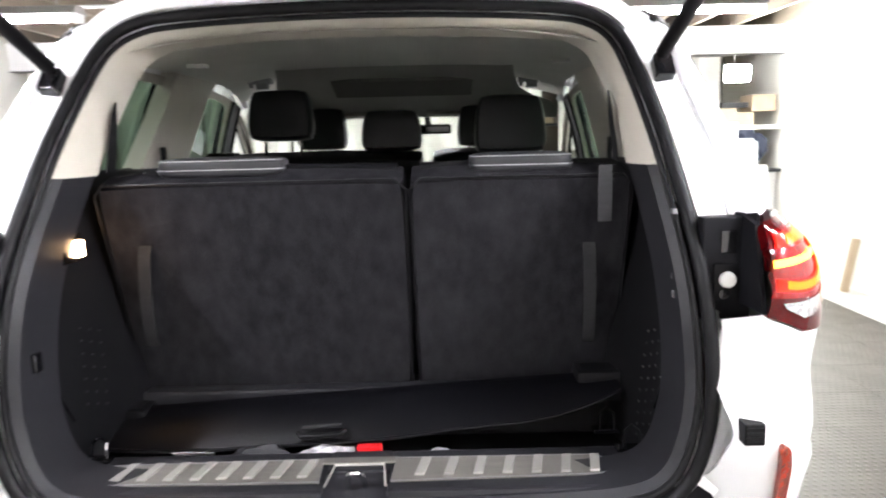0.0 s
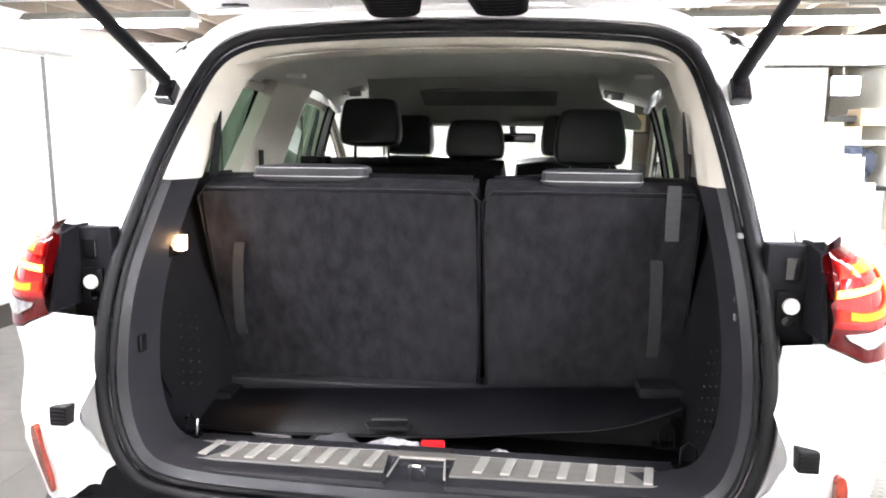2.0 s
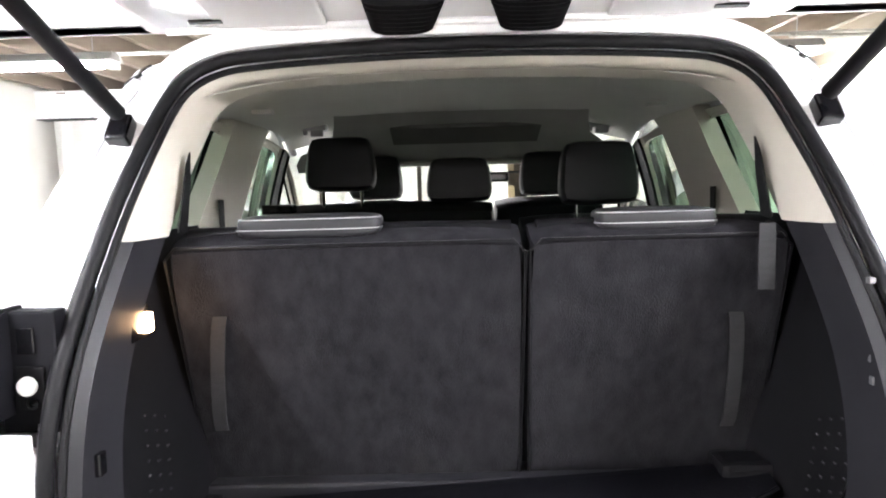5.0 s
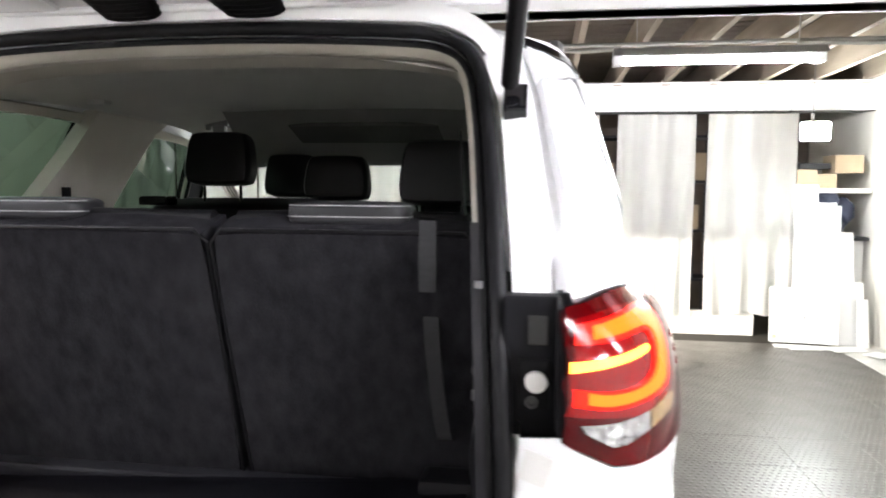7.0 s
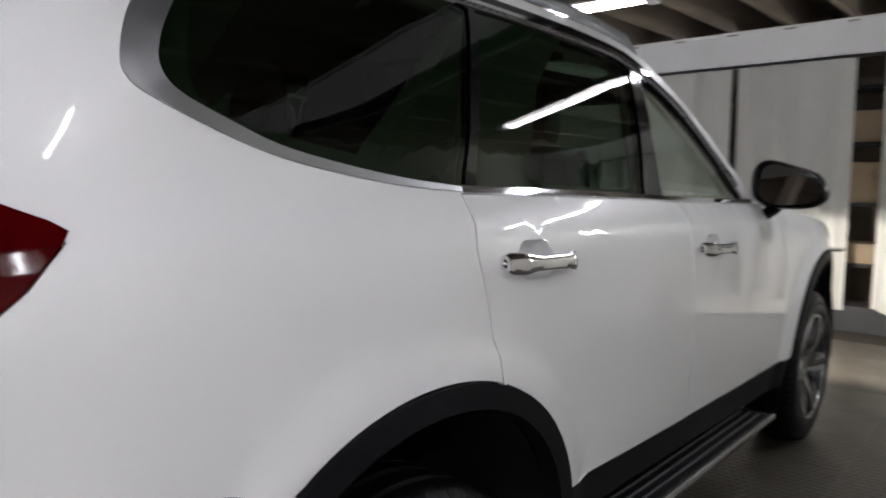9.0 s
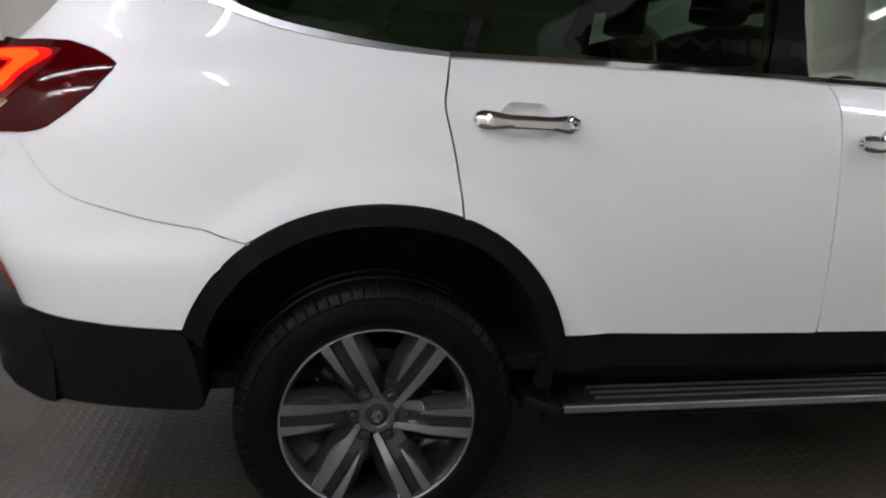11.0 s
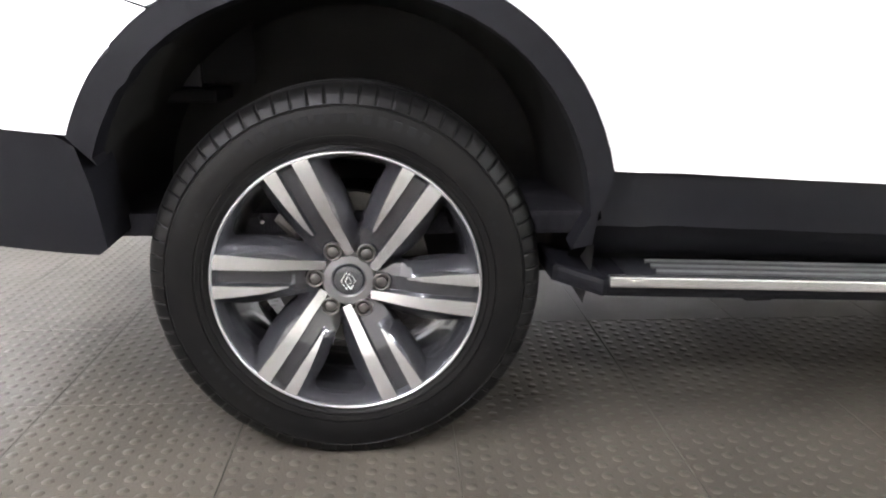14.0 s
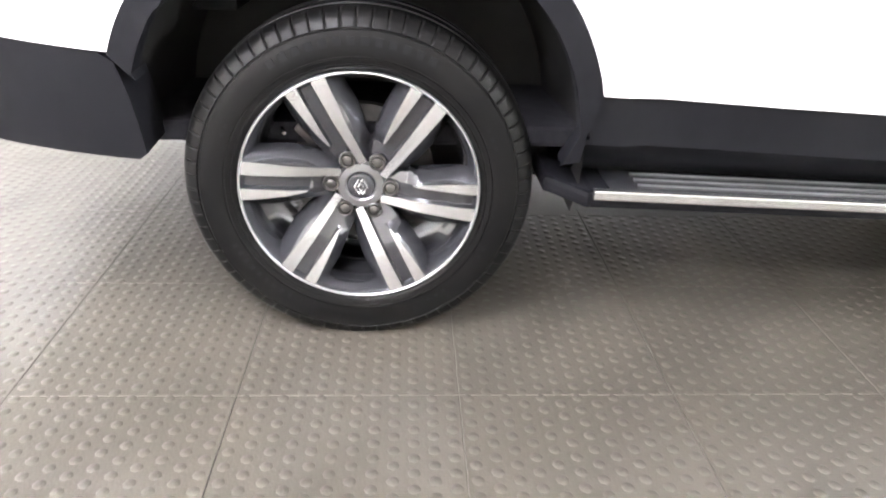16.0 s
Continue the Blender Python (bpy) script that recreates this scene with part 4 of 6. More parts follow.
    stick = [(p_at(0.735, 1.13), 1.098), (p_at(0.772, 1.13), 1.098), (p_at(0.772, 1.13), 1.142), (p_at(0.735, 1.13), 1.142)]
    part("sticker", panel(stick, side, off=0.0012, thick=0.001, res=0.02, **k), WHITE_CARD, car, "small blank white sticker", smooth=True)
    # rubber buffer on the bumper
    b = side(p_at(0.757, 0.957), 0.957)
    bm = bmesh.new()
    add_box(bm, s * b.x - 0.019, s * b.x + 0.019, b.y - 0.016, b.y + 0.02, b.z - 0.021, b.z + 0.021, 0.003)
    for q in range(4):
        add_box(bm, s * b.x - 0.016, s * b.x + 0.016, b.y - 0.019, b.y - 0.015, b.z - 0.016 + q * 0.009, b.z - 0.012 + q * 0.009, 0.0006)
    part("rubber_buffer", bm, RUBBER, car, "square ribbed black rubber buffer")
    lens_ = [tuple(q) for q in spline([(0.822, 0.937), (0.838, 0.926), (0.852, 0.890), (0.860, 0.83), (0.864, 0.775), (0.860, 0.748), (0.848, 0.742), (0.840, 0.765), (0.830, 0.83), (0.821, 0.89), (0.816, 0.925)], 4, True)]
    part("rear_reflector", prism(lens_, 0.02, lambda u, v, d: Vector((s * (u - 0.012), curve(v, (0.73, 0.184), (0.78, 0.170), (0.85, 0.146), (0.94, 0.121)) + 0.60 * (u - 0.84) + d, v))), REFLECTOR, car, "slim upright red bumper reflector")


for flip in (False, True):
    tail_lamp(flip)

# rear bumper: black loading step that stands out under the white corners, and skirt
def step_edge(p):
    """Skin point, outward direction and overhang along the bumper from the wheel arch to the middle of the car."""
    a, b = side(p + 0.01, 0.70), side(p - 0.01, 0.70)
    q = side(p, 0.70)
    t = (b - a).normalized()
    n = Vector((-t.y, t.x, 0.0))
    if n.y > 0 and q.x < 0.9:
        n = -n
    return q, n if n.x > -0.05 else Vector((0, -1, 0)), -0.014 + 0.194 * step(0.36, -0.12, p)


edge = []
p = 0.345
while side(p, 0.70).x > 0.72:
    edge.append(step_edge(p))
    p -= 0.03
last = edge[-1][0]
for k in range(1, 13):
    x = last.x * (1 - k / 12)
    edge.append((Vector((x, last.y - 0.012 * (1 - (x / last.x) ** 2), 0.70)), Vector((0, -1, 0)), 0.180))
edge += [(Vector((-q.x, q.y, q.z)), Vector((-n.x, n.y, 0)), d) for q, n, d in edge[-2::-1]]
bm = bmesh.new()
rings = []
for q, n, d in edge:
    prof = [(-0.07, 0.728), (0.0, 0.728), (d * 0.55, 0.730), (d * 0.85, 0.722), (d * 0.97, 0.710), (d, 0.694), (d * 0.95, 0.66), (d * 0.82, 0.58), (d * 0.78, 0.556), (d * 0.84, 0.545), (d * 0.82, 0.515), (d * 0.60, 0.480), (d * 0.2, 0.462), (-0.07, 0.460)]
    rings.append([bm.verts.new((q.x + n.x * o, q.y + n.y * o, z - (0.022 * step(0.09, 0.01, d) if z > 0.69 else 0))) for o, z in prof])
for a, b in zip(rings, rings[1:]):
    for j in range(len(a) - 1):
        bm.faces.new((a[j], a[j + 1], b[j + 1], b[j]))
bmesh.ops.recalc_face_normals(bm, faces=bm.faces)
part("rear_bumper_centre", bm, BLACK_PLASTIC, car, "black plastic loading step of the bumper", smooth=True)


def door_handle(parent, y0, z0, y1, z1, flip):
    """Chrome pull handle over a shallow cup."""
    s = -1 if flip else 1

    def at(u, out, v):
        y, z = y0 + (y1 - y0) * u, z0 + (z1 - z0) * u + v
        c = side(y, z)
        return Vector((s * (c.x + out), y, z))
    cup = bmesh.new()
    rings = []
    loop = cup_loop(y0, z0, y1, z1)
    cy, cz = (y0 + y1) / 2, (z0 + z1) / 2
    for r, out in ((1.01, -0.001), (0.93, -0.006), (0.72, -0.020), (0.45, -0.026), (0.0, -0.027)):
        rings.append([cup.verts.new(Vector((s * (side(cy + (p - cy) * r, cz + (q - cz) * r).x + out), cy + (p - cy) * r, cz + (q - cz) * r))) for p, q in loop])
    for a, b in zip(rings, rings[1:]):
        for t in range(len(loop)):
            cup.faces.new((a[t], a[(t + 1) % len(loop)], b[(t + 1) % len(loop)], b[t]))
    bmesh.ops.recalc_face_normals(cup, faces=cup.faces)
    part("handle_cup", cup, PAINT, parent, "white recessed handle cup", smooth=True)
    bm = bmesh.new()
    sec = []
    n = 22
    for i in range(n + 1):
        u = i / n
        e = abs(2 * u - 1)
        h = (0.0165 + 0.0065 * step(0.35, 0.8, e)) * (1 - 0.28 * step(0.94, 1.0, e))
        out = 0.036 - 0.024 * step(0.72, 1.0, e)
        th = 0.009 + 0.004 * step(0.6, 1, e)
        ring = []
        for a in range(10):
            t = a * 2 * math.pi / 10
            ring.append(bm.verts.new(at(u, out + th * math.copysign(abs(math.cos(t)) ** 0.6, math.cos(t)), h * math.copysign(abs(math.sin(t)) ** 0.6, math.sin(t)))))
        sec.append(ring)
    for a, b in zip(sec, sec[1:]):
        for t in range(10):
            bm.faces.new((a[t], a[(t + 1) % 10], b[(t + 1) % 10], b[t]))
    bm.faces.new(sec[0])
    bm.faces.new(sec[-1])
    bmesh.ops.recalc_face_normals(bm, faces=bm.faces)
    h = part("door_handle", bm, CHROME, parent, "chrome pull handle", smooth=True)
    for u in (0.04, 0.96):
        st = bmesh.new()
        bmesh.ops.create_uvsphere(st, u_segments=10, v_segments=6, radius=0.016)
        c = at(u, 0.008, 0)
        bmesh.ops.transform(st, matrix=Matrix.Translation(c) @ Matrix.Diagonal((0.9, 1.1, 0.9, 1)), verts=st.verts)
        part("handle_foot", st, CHROME, h, smooth=True)
    if y0 > 2:
        st = lathe([(0.0, 0.0001), (0.0, 0.006), (0.004, 0.006), (0.004, 0.0001)], 12)
        c = at(0.12, 0.030, 0)
        bmesh.ops.transform(st, matrix=Matrix.Translation(c), verts=st.verts)
        part("lock_cap", st, GLOSS_BLACK, h, "black lock button", smooth=True)


for flip in (False, True):
    rd, fd = doors[flip]
    door_handle(rd, 1.342, 1.180, 1.608, 1.166, flip)
    door_handle(fd, 2.425, 1.118, 2.69, 1.104, flip)
    s = -1 if flip else 1
    # wing mirror
    shape = [tuple(q) for q in spline([(-0.135, 0.010), (-0.127, 0.058), (-0.105, 0.086), (-0.062, 0.094), (0.02, 0.070), (0.092, 0.042), (0.124, 0.000), (0.135, -0.048), (0.112, -0.080), (0.06, -0.098), (-0.055, -0.100), (-0.108, -0.076), (-0.132, -0.040)], 3, True)]
    bm = bmesh.new()
    rings = []
    for f, dy in ((0.84, 0.034), (0.86, 0.0), (0.94, -0.010), (1.0, 0.004), (1.01, 0.03), (0.93, 0.07), (0.76, 0.10), (0.48, 0.122), (0.15, 0.130)):
        rings.append([bm.verts.new((s * (1.05 + u * f), 3.20 + dy + 0.03 * (u / 0.135), 1.318 + v * f)) for u, v in shape])
    for a, b in zip(rings, rings[1:]):
        for q in range(len(a)):
            bm.faces.new((a[q - 1], a[q], b[q], b[q - 1]))
    bm.faces.new(rings[0])
    bm.faces.new(rings[-1])
    bmesh.ops.recalc_face_normals(bm, faces=bm.faces)
    mir = part("wing_mirror", bm, GLOSS_BLACK, fd, "gloss black wing mirror", smooth=True)
    bm = prism([(u * 0.83, v * 0.83) for u, v in shape], 0.004, lambda u, v, d: Vector((s * (1.05 + u), 3.224 + d + 0.03 * u / 0.135 + 0.30 * v, 1.318 + v)))
    part("mirror_glass", bm, MIRROR, mir, "silvered mirror glass")
    part("mirror_arm", tube([(s * 1.03, 3.26, 1.27), (s * 0.99, 3.23, 1.215), (s * 0.945, 3.21, 1.18)], 0.032, 10, flat=0.8), GLOSS_BLACK, mir, "black mirror arm", smooth=True)


# running boards
def running_board(flip):
    s = -1 if flip else 1
    y0, y1 = 1.60, 3.30
    za, zb = 0.398, 0.340
    g = Vector((0, 0, 0))

    def slab(xa, xb, ya, yb, dz0, dz1, name, mat, parent, label="", bevel=0.004):
        bm = box(min(s * xa, s * xb), max(s * xa, s * xb), ya, yb, dz0, dz1, bevel)
        for v in bm.verts:
            v.co.z += za + (zb - za) * (v.co.y - y0) / (y1 - y0)
        return part(name, bm, mat, parent, label)
    base = slab(0.80, 1.005, y0, y1, -0.045, -0.004, "running_board", BLACK_PLASTIC, car, "black running board with silver treads", 0.012)
    slab(1.0, 1.019, y0 + 0.01, y1 - 0.01, -0.020, 0.003, "silver_edge", MACHINED, base, "bright silver edge strip", 0.004)
    slab(0.845, 0.998, y0 + 0.05, y1 - 0.03, -0.006, -0.001, "tread_plate", ALLOY_GREY, base, "dark grey metal tread plate", 0.001)
    for k in range(4):
        x = 0.858 + k * 0.036
        slab(x, x + 0.003, y0 + 0.12, y1 - 0.06, -0.002, 0.004, "tread_rib", TREAD_GREY, base, bevel=0.001)
    cap = bmesh.new()
    add_box(cap, min(s * 0.83, s * 1.008), max(s * 0.83, s * 1.008), y0 - 0.09, y0 + 0.012, za - 0.045, za - 0.006, 0.012)
    for v in cap.verts:
        if v.co.y < y0 - 0.04:
            v.co.z += 0.012
            v.co.x -= s * 0.06
    part("end_cap", cap, BLACK_PLASTIC, base)
    for y in (1.95, 2.9):
        part("mounting_arm", box(min(s * 0.6, s * 0.9), max(s * 0.6, s * 0.9), y, y + 0.06, 0.30, 0.345, 0.004), DARK_METAL, base)


for flip in (False, True):
    running_board(flip)

# lower sill return under the doors, down to the running board
for flip in (False, True):
    s = -1 if flip else 1
    bm = bmesh.new()
    rows = []
    for i in range(18):
        y = 1.56 + (3.5 - 1.56) * i / 17
        zt = 0.47 - 0.03 * (y - 1.56)
        bulge = 0.012 * math.sin(i * 0.9)
        rows.append([bm.verts.new((s * xx, y, zt + dz)) for xx, dz in ((0.945, 0.035), (0.935, 0.0), (0.925 + bulge * 0.3, -0.02), (0.895, -0.05), (0.84, -0.09), (0.70, -0.13))])
    for a, b in zip(rows, rows[1:]):
        for j in range(5):
            bm.faces.new((a[j], a[j + 1], b[j + 1], b[j]))
    bmesh.ops.recalc_face_normals(bm, faces=bm.faces)
    part("lower_sill", bm, BLACK_PLASTIC, car, "black plastic lower sill", smooth=True)


# ---- wheels ----
def build_wheel():
    """One wheel, axle along x, outer face to +x."""
    w = new("wheel")
    w.parent = car
    R, W = 0.389, 0.1275
    prof = [(-W + 0.02, 0.245), (-W, 0.275), (-W - 0.004, 0.315), (-W + 0.006, 0.354), (-W + 0.028, 0.380), (-0.07, 0.387), (-0.066, 0.379), (-0.056, 0.379), (-0.052, 0.388), (-0.012, R),
            (-0.008, 0.380), (0.008, 0.380), (0.012, R), (0.052, 0.388), (0.056, 0.379), (0.066, 0.379), (0.07, 0.387), (0.084, 0.3855), (W - 0.030, 0.3825), (W - 0.020, 0.3762), (W - 0.011, 0.366), (W - 0.006, 0.354),
            (W - 0.004, 0.350), (W - 0.0055, 0.3485), (W - 0.0055, 0.3465), (W - 0.0025, 0.345), (W + 0.001, 0.333), (W + 0.003, 0.318), (W + 0.003, 0.303), (W + 0.002, 0.294), (W + 0.0005, 0.2935), (W + 0.0005, 0.291), (W + 0.002, 0.290),
            (W - 0.001, 0.280), (W - 0.0025, 0.2795), (W - 0.0025, 0.2765), (W - 0.001, 0.276), (W - 0.006, 0.268), (W - 0.013, 0.262), (W - 0.02, 0.255)]
    SEG = 720
    bm = lathe(prof, SEG)
    # shoulder sipes: narrow grooves cut across the tread edge
    for v in bm.verts:
        x, y, z = v.co
        r = math.hypot(y, z)
        k = round(math.atan2(z, y) / (2 * math.pi) * SEG) % SEG
        if k % 10 == 0 and 0.086 < x < W - 0.005 and r > 0.352:
            f = (r - 0.0032) / r
            v.co = Vector((x - 0.0014, y * f, z * f))
    # flat contact patch
    for v in bm.verts:
        v.co.z = max(v.co.z, -0.3745)
    tyre = part("tyre", bm, TYRE, w, "black rubber tyre", smooth=True)
    # raised marks on the sidewall where lettering stands
    spans = [(a0, h) for a0 in range(62, 124, 5) for h in (0.018,)] + [(a0, 0.012) for a0 in range(205, 240, 4)] + [(a0, 0.007) for a0 in (20, 24, 28, 152, 156, 300, 304, 308, 330, 334)]
    bm = bmesh.new()
    for deg, h in spans:
        wdt = 0.016 if h > 0.015 else 0.009
        rr = 0.325 if h > 0.015 else 0.310
        t = radians(deg)
        m = Matrix.Rotation(t, 4, "X") @ Matrix.Translation((W + 0.0022, rr, 0))
        add_box(bm, -0.0004, 0.0009, -h / 2, h / 2, -wdt / 2, wdt / 2, 0, m)
    part("sidewall_mark", bm, RUBBER, tyre, "raised black sidewall marks")["kind"] = "stuff"
    rim = part("rim", lathe([(0.112, 0.2635), (0.1225, 0.2605), (0.1215, 0.2570), (0.108, 0.2485), (0.085, 0.242), (0.02, 0.228), (-0.10, 0.228), (-0.118, 0.24), (-0.118, 0.25)], 96), ALLOY_GREY, w, "grey painted alloy rim barrel", smooth=True)
    part("rim_lip", lathe([(0.112, 0.2655), (0.1225, 0.2652), (0.1265, 0.2635), (0.1270, 0.2612), (0.1255, 0.2592), (0.1215, 0.2585)], 128), SATIN, rim, "bright machined rim edge", smooth=True)

    def face_x(r):
        return 0.083 + 0.030 * step(0.03, 0.17, r) + 0.0115 * step(0.12, 0.27, r)

    def rails(r):
        """Cross-section of one twin-armed spoke at a radius: (offset, drop below the face) from one foot to the other."""
        sunk = 0.013 * step(0.128, 0.104, r)
        groove = 0.013 * step(0.256, 0.246, r)
        right = curve(r, (0.05, 0.040), (0.09, 0.060), (0.15, 0.072), (0.21, 0.071), (0.26, 0.060))
        left = curve(r, (0.05, -0.030), (0.09, -0.037), (0.12, -0.042), (0.20, -0.056), (0.26, -0.056))
        face_r = curve(r, (0.05, 0.0375), (0.15, 0.044), (0.26, 0.0525))
        face_l = curve(r, (0.10, -0.0142), (0.114, -0.0165), (0.137, -0.0225), (0.20, -0.034), (0.26, -0.044))
        return [(right + 0.006, 0.055), (right, 0.026), (face_r, 0.0), (0.0190, 0.0), (0.0165, groove), (-0.0105, groove), (-0.0130, sunk), (face_l, sunk), (left, 0.024), (left - 0.005, 0.055)]

    def reach(r, t, end=0.2592):
        """Stretches the last stations out to the round rim."""
        u = step(0.20, 0.258, r)
        return r + u * (math.sqrt(end * end - t * t) - r) if u else r

    stations = [0.046, 0.060, 0.075, 0.090, 0.104, 0.110, 0.116, 0.122, 0.128, 0.145, 0.165, 0.190, 0.215, 0.236, 0.246, 0.251, 0.258]

    def strip(rows_):
        bm = bmesh.new()
        vs = [[bm.verts.new(q) for q in row] for row in rows_]
        for a, b in zip(vs, vs[1:]):
            for k in range(len(a) - 1):
                bm.faces.new((a[k], a[k + 1], b[k + 1], b[k]))
        bm.faces.new(vs[0])
        bm.faces.new(vs[-1])
        bmesh.ops.recalc_face_normals(bm, faces=bm.faces)
        return bm

    def body_rows():
        rows_ = []
        for r in stations:
            row = []
            for t, d in rails(r):
                rr = reach(r, t)
                row.append((face_x(math.hypot(rr, t)) - d, t, rr))
            rows_.append(row)
        return rows_

    def face_rows(i0, i1, first, inset):
        rows_ = []
        for r in [q for q in stations if q >= first]:
            a, b = rails(r)[i0][0], rails(r)[i1][0]
            g = math.copysign(min(inset, abs(a - b) * 0.3), b - a)
            row = []
            for t, d in ((a + g, -0.003), (a + g, 0.0012), (b - g, 0.0012), (b - g, -0.003)):
                rr = reach(r, t, 0.2612)
                row.append((face_x(math.hypot(rr, t)) + d, t, rr))
            rows_.append(row)
        return rows_

    meshes = {}
    for k in range(6):
        m = Matrix.Rotation(radians(26 - 60 * k), 4, "X")
        for nm, rows_, mat, lab in (("spoke", body_rows, ALLOY_GREY, "dark grey twin-armed alloy spoke"),
                                    ("spoke_face", lambda: face_rows(2, 3, 0.04, 0.0006), MACHINED, "bright machined spoke face"),
                                    ("short_spoke_face", lambda: face_rows(6, 7, 0.115, 0.0006), MACHINED, "bright machined spoke face")):
            if nm not in meshes:
                ob = part(nm, strip(rows_()), mat, w, lab, smooth=True)
                meshes[nm] = ob
            else:
                ob = new(nm, meshes[nm].data)
                ob.parent = w
                ob["label"] = lab
            ob.matrix_local = m
    part("hub", lathe([(0.04, 0.056), (0.080, 0.054), (0.0858, 0.050), (0.0868, 0.036), (0.0845, 0.033), (0.075, 0.0328)], 48), ALLOY_MID, w, "grey alloy hub centre", smooth=True)
    cap = part("centre_cap", lathe([(0.075, 0.0325), (0.085, 0.0318), (0.089, 0.0285), (0.0905, 0.02), (0.0908, 0.0001)], 36), ALLOY_GREY, w, "dark grey centre cap", smooth=True)
    for sgn in (1, -1):
        bm = tube([(0.0918, sgn * 0.004 + 0.010, 0.0), (0.0918, sgn * 0.004, 0.017 * 1), (0.0918, sgn * 0.004 - 0.010, 0.0), (0.0918, sgn * 0.004, -0.017)], 0.0024, 6, closed=True)
        part("emblem", bm, CHROME, cap, "plain chrome emblem shape")
    nut = None
    for k in range(6):
        a = radians(26 - 60 * k)
        if nut is None:
            b = lathe([(0.05, 0.0185), (0.087, 0.0185), (0.0885, 0.0165), (0.0875, 0.0145), (0.078, 0.0135), (0.078, 0.0110), (0.089, 0.0105), (0.0905, 0.008), (0.0908, 0.0001)], 24)
            nut = part("lug_nut", b, IRON, w, "dark wheel nut in its recess", smooth=True)
            ob = nut
        else:
            ob = new("lug_nut", nut.data)
            ob.parent = w
            ob["label"] = nut["label"]
        ob.location = (0, -0.066 * math.sin(a), 0.066 * math.cos(a))
    part("brake_disc", lathe([(-0.02, 0.08), (-0.02, 0.165), (0.005, 0.165), (0.005, 0.09), (0.03, 0.085), (0.03, 0.0001)], 48), IRON, w, "iron brake disc", smooth=True)
    bm = bmesh.new()
    for a in (28, 36, 44):
        m = Matrix.Rotation(radians(a), 4, "X")
        add_box(bm, -0.035, 0.03, -0.035, 0.035, 0.125, 0.185, 0.01, m)
    part("brake_caliper", bm, IRON, w, "iron brake caliper")
    b = tube([(0.09, -0.165, 0.132), (0.108, -0.158, 0.126)], 0.0045, 8)
    part("valve", b, CHROME, w, "metal tyre valve", smooth=True)
    return w


wheel = build_wheel()
wheel.location = (0.858, HUB_Y, HUB_Z - 0.005)
for s, y in ((1, HUB_Y + 2.965), (-1, HUB_Y), (-1, HUB_Y + 2.965)):
    copy_thing(wheel, Matrix.Translation((s * 0.858, y, HUB_Z - 0.005)) @ Matrix.Rotation(0 if s > 0 else math.pi, 4, "Z"))
for y in (HUB_Y, HUB_Y + 2.965):
    part("axle", tube([(-0.75, y, HUB_Z), (0.75, y, HUB_Z)], 0.05, 12), DARK_METAL, car, "dark steel axle")
part("underbody", box(-0.64, 0.64, 0.80, 4.7, 0.285, 0.45, 0.02), DARK_METAL, car, "dark underbody")


# ---- the tailgate opening: seal, jamb, sill ----
half = [(0.0, 0.733), (0.40, 0.740), (0.575, 0.757), (0.655, 0.80), (0.697, 0.88), (0.716, 1.0), (0.708, 1.2), (0.684, 1.45), (0.655, 1.65), (0.622, 1.757), (0.555, 1.812), (0.44, 1.832), (0.2, 1.845), (0.0, 1.848)]
ring2d = spline(half + [(-x, z) for x, z in half[-2:0:-1]], 6, True)


def ring_at(inset, depth, lift=0.0):
    """The opening's outline moved inwards and forwards."""
    out = []
    n = len(ring2d)
    for i, p in enumerate(ring2d):
        d = (ring2d[(i + 1) % n] - ring2d[i - 1]).normalized()
        q = p + Vector((-d.y, d.x)) * inset
        out.append(Vector((q.x, opening_y(p.y) + depth, q.y + lift)))
    return out


def ring_strip(loops, keep=lambda z: True):
    bm = bmesh.new()
    rows = [[bm.verts.new(p) for p in lp] for lp in loops]
    n = len(rows[0])
    for a, b in zip(rows, rows[1:]):
        for i in range(n):
            if keep(a[i].co.z) and keep(a[(i + 1) % n].co.z):
                bm.faces.new((a[i], a[(i + 1) % n], b[(i + 1) % n], b[i]))
    for v in [v for v in bm.verts if not v.link_faces]:
        bm.verts.remove(v)
    bmesh.ops.recalc_face_normals(bm, faces=bm.faces)
    return bm


seal = part("rubber_seal", tube(ring_at(0.008, -0.012), 0.014, 10, True), RUBBER, car, "black rubber tailgate seal", smooth=True)
part("seal_lip", tube(ring_at(0.030, -0.002), 0.0075, 8, True), RUBBER, seal, smooth=True)
part("opening_flange", ring_strip([ring_at(-0.055, -0.006), ring_at(-0.016, 0.0), ring_at(-0.012, 0.03), ring_at(0.02, 0.035)], lambda z: z > 0.79 and not 1.165 < z < 1.345), PAINT, car, "white body flange of the opening", smooth=True)
part("step_corner", ring_strip([ring_at(-0.13, 0.004), ring_at(-0.016, 0.002)], lambda z: z < 0.84), BLACK_PLASTIC, car, "black plastic corner of the loading step", smooth=True)
low, high = (lambda z: z < 1.447), (lambda z: z >= 1.43)
part("lower_jamb_trim", ring_strip([ring_at(0.020, 0.006), ring_at(0.036, 0.004), ring_at(0.052, 0.020), ring_at(0.060, 0.10), ring_at(0.062, 0.14)], low), JAMB_PLASTIC, car, "grey-black plastic opening trim", smooth=True)
part("upper_jamb_trim", ring_strip([ring_at(0.020, 0.006), ring_at(0.034, 0.006), ring_at(0.048, 0.03), ring_at(0.056, 0.09), ring_at(0.060, 0.16)], high), BEIGE, car, "beige plastic opening trim", smooth=True)

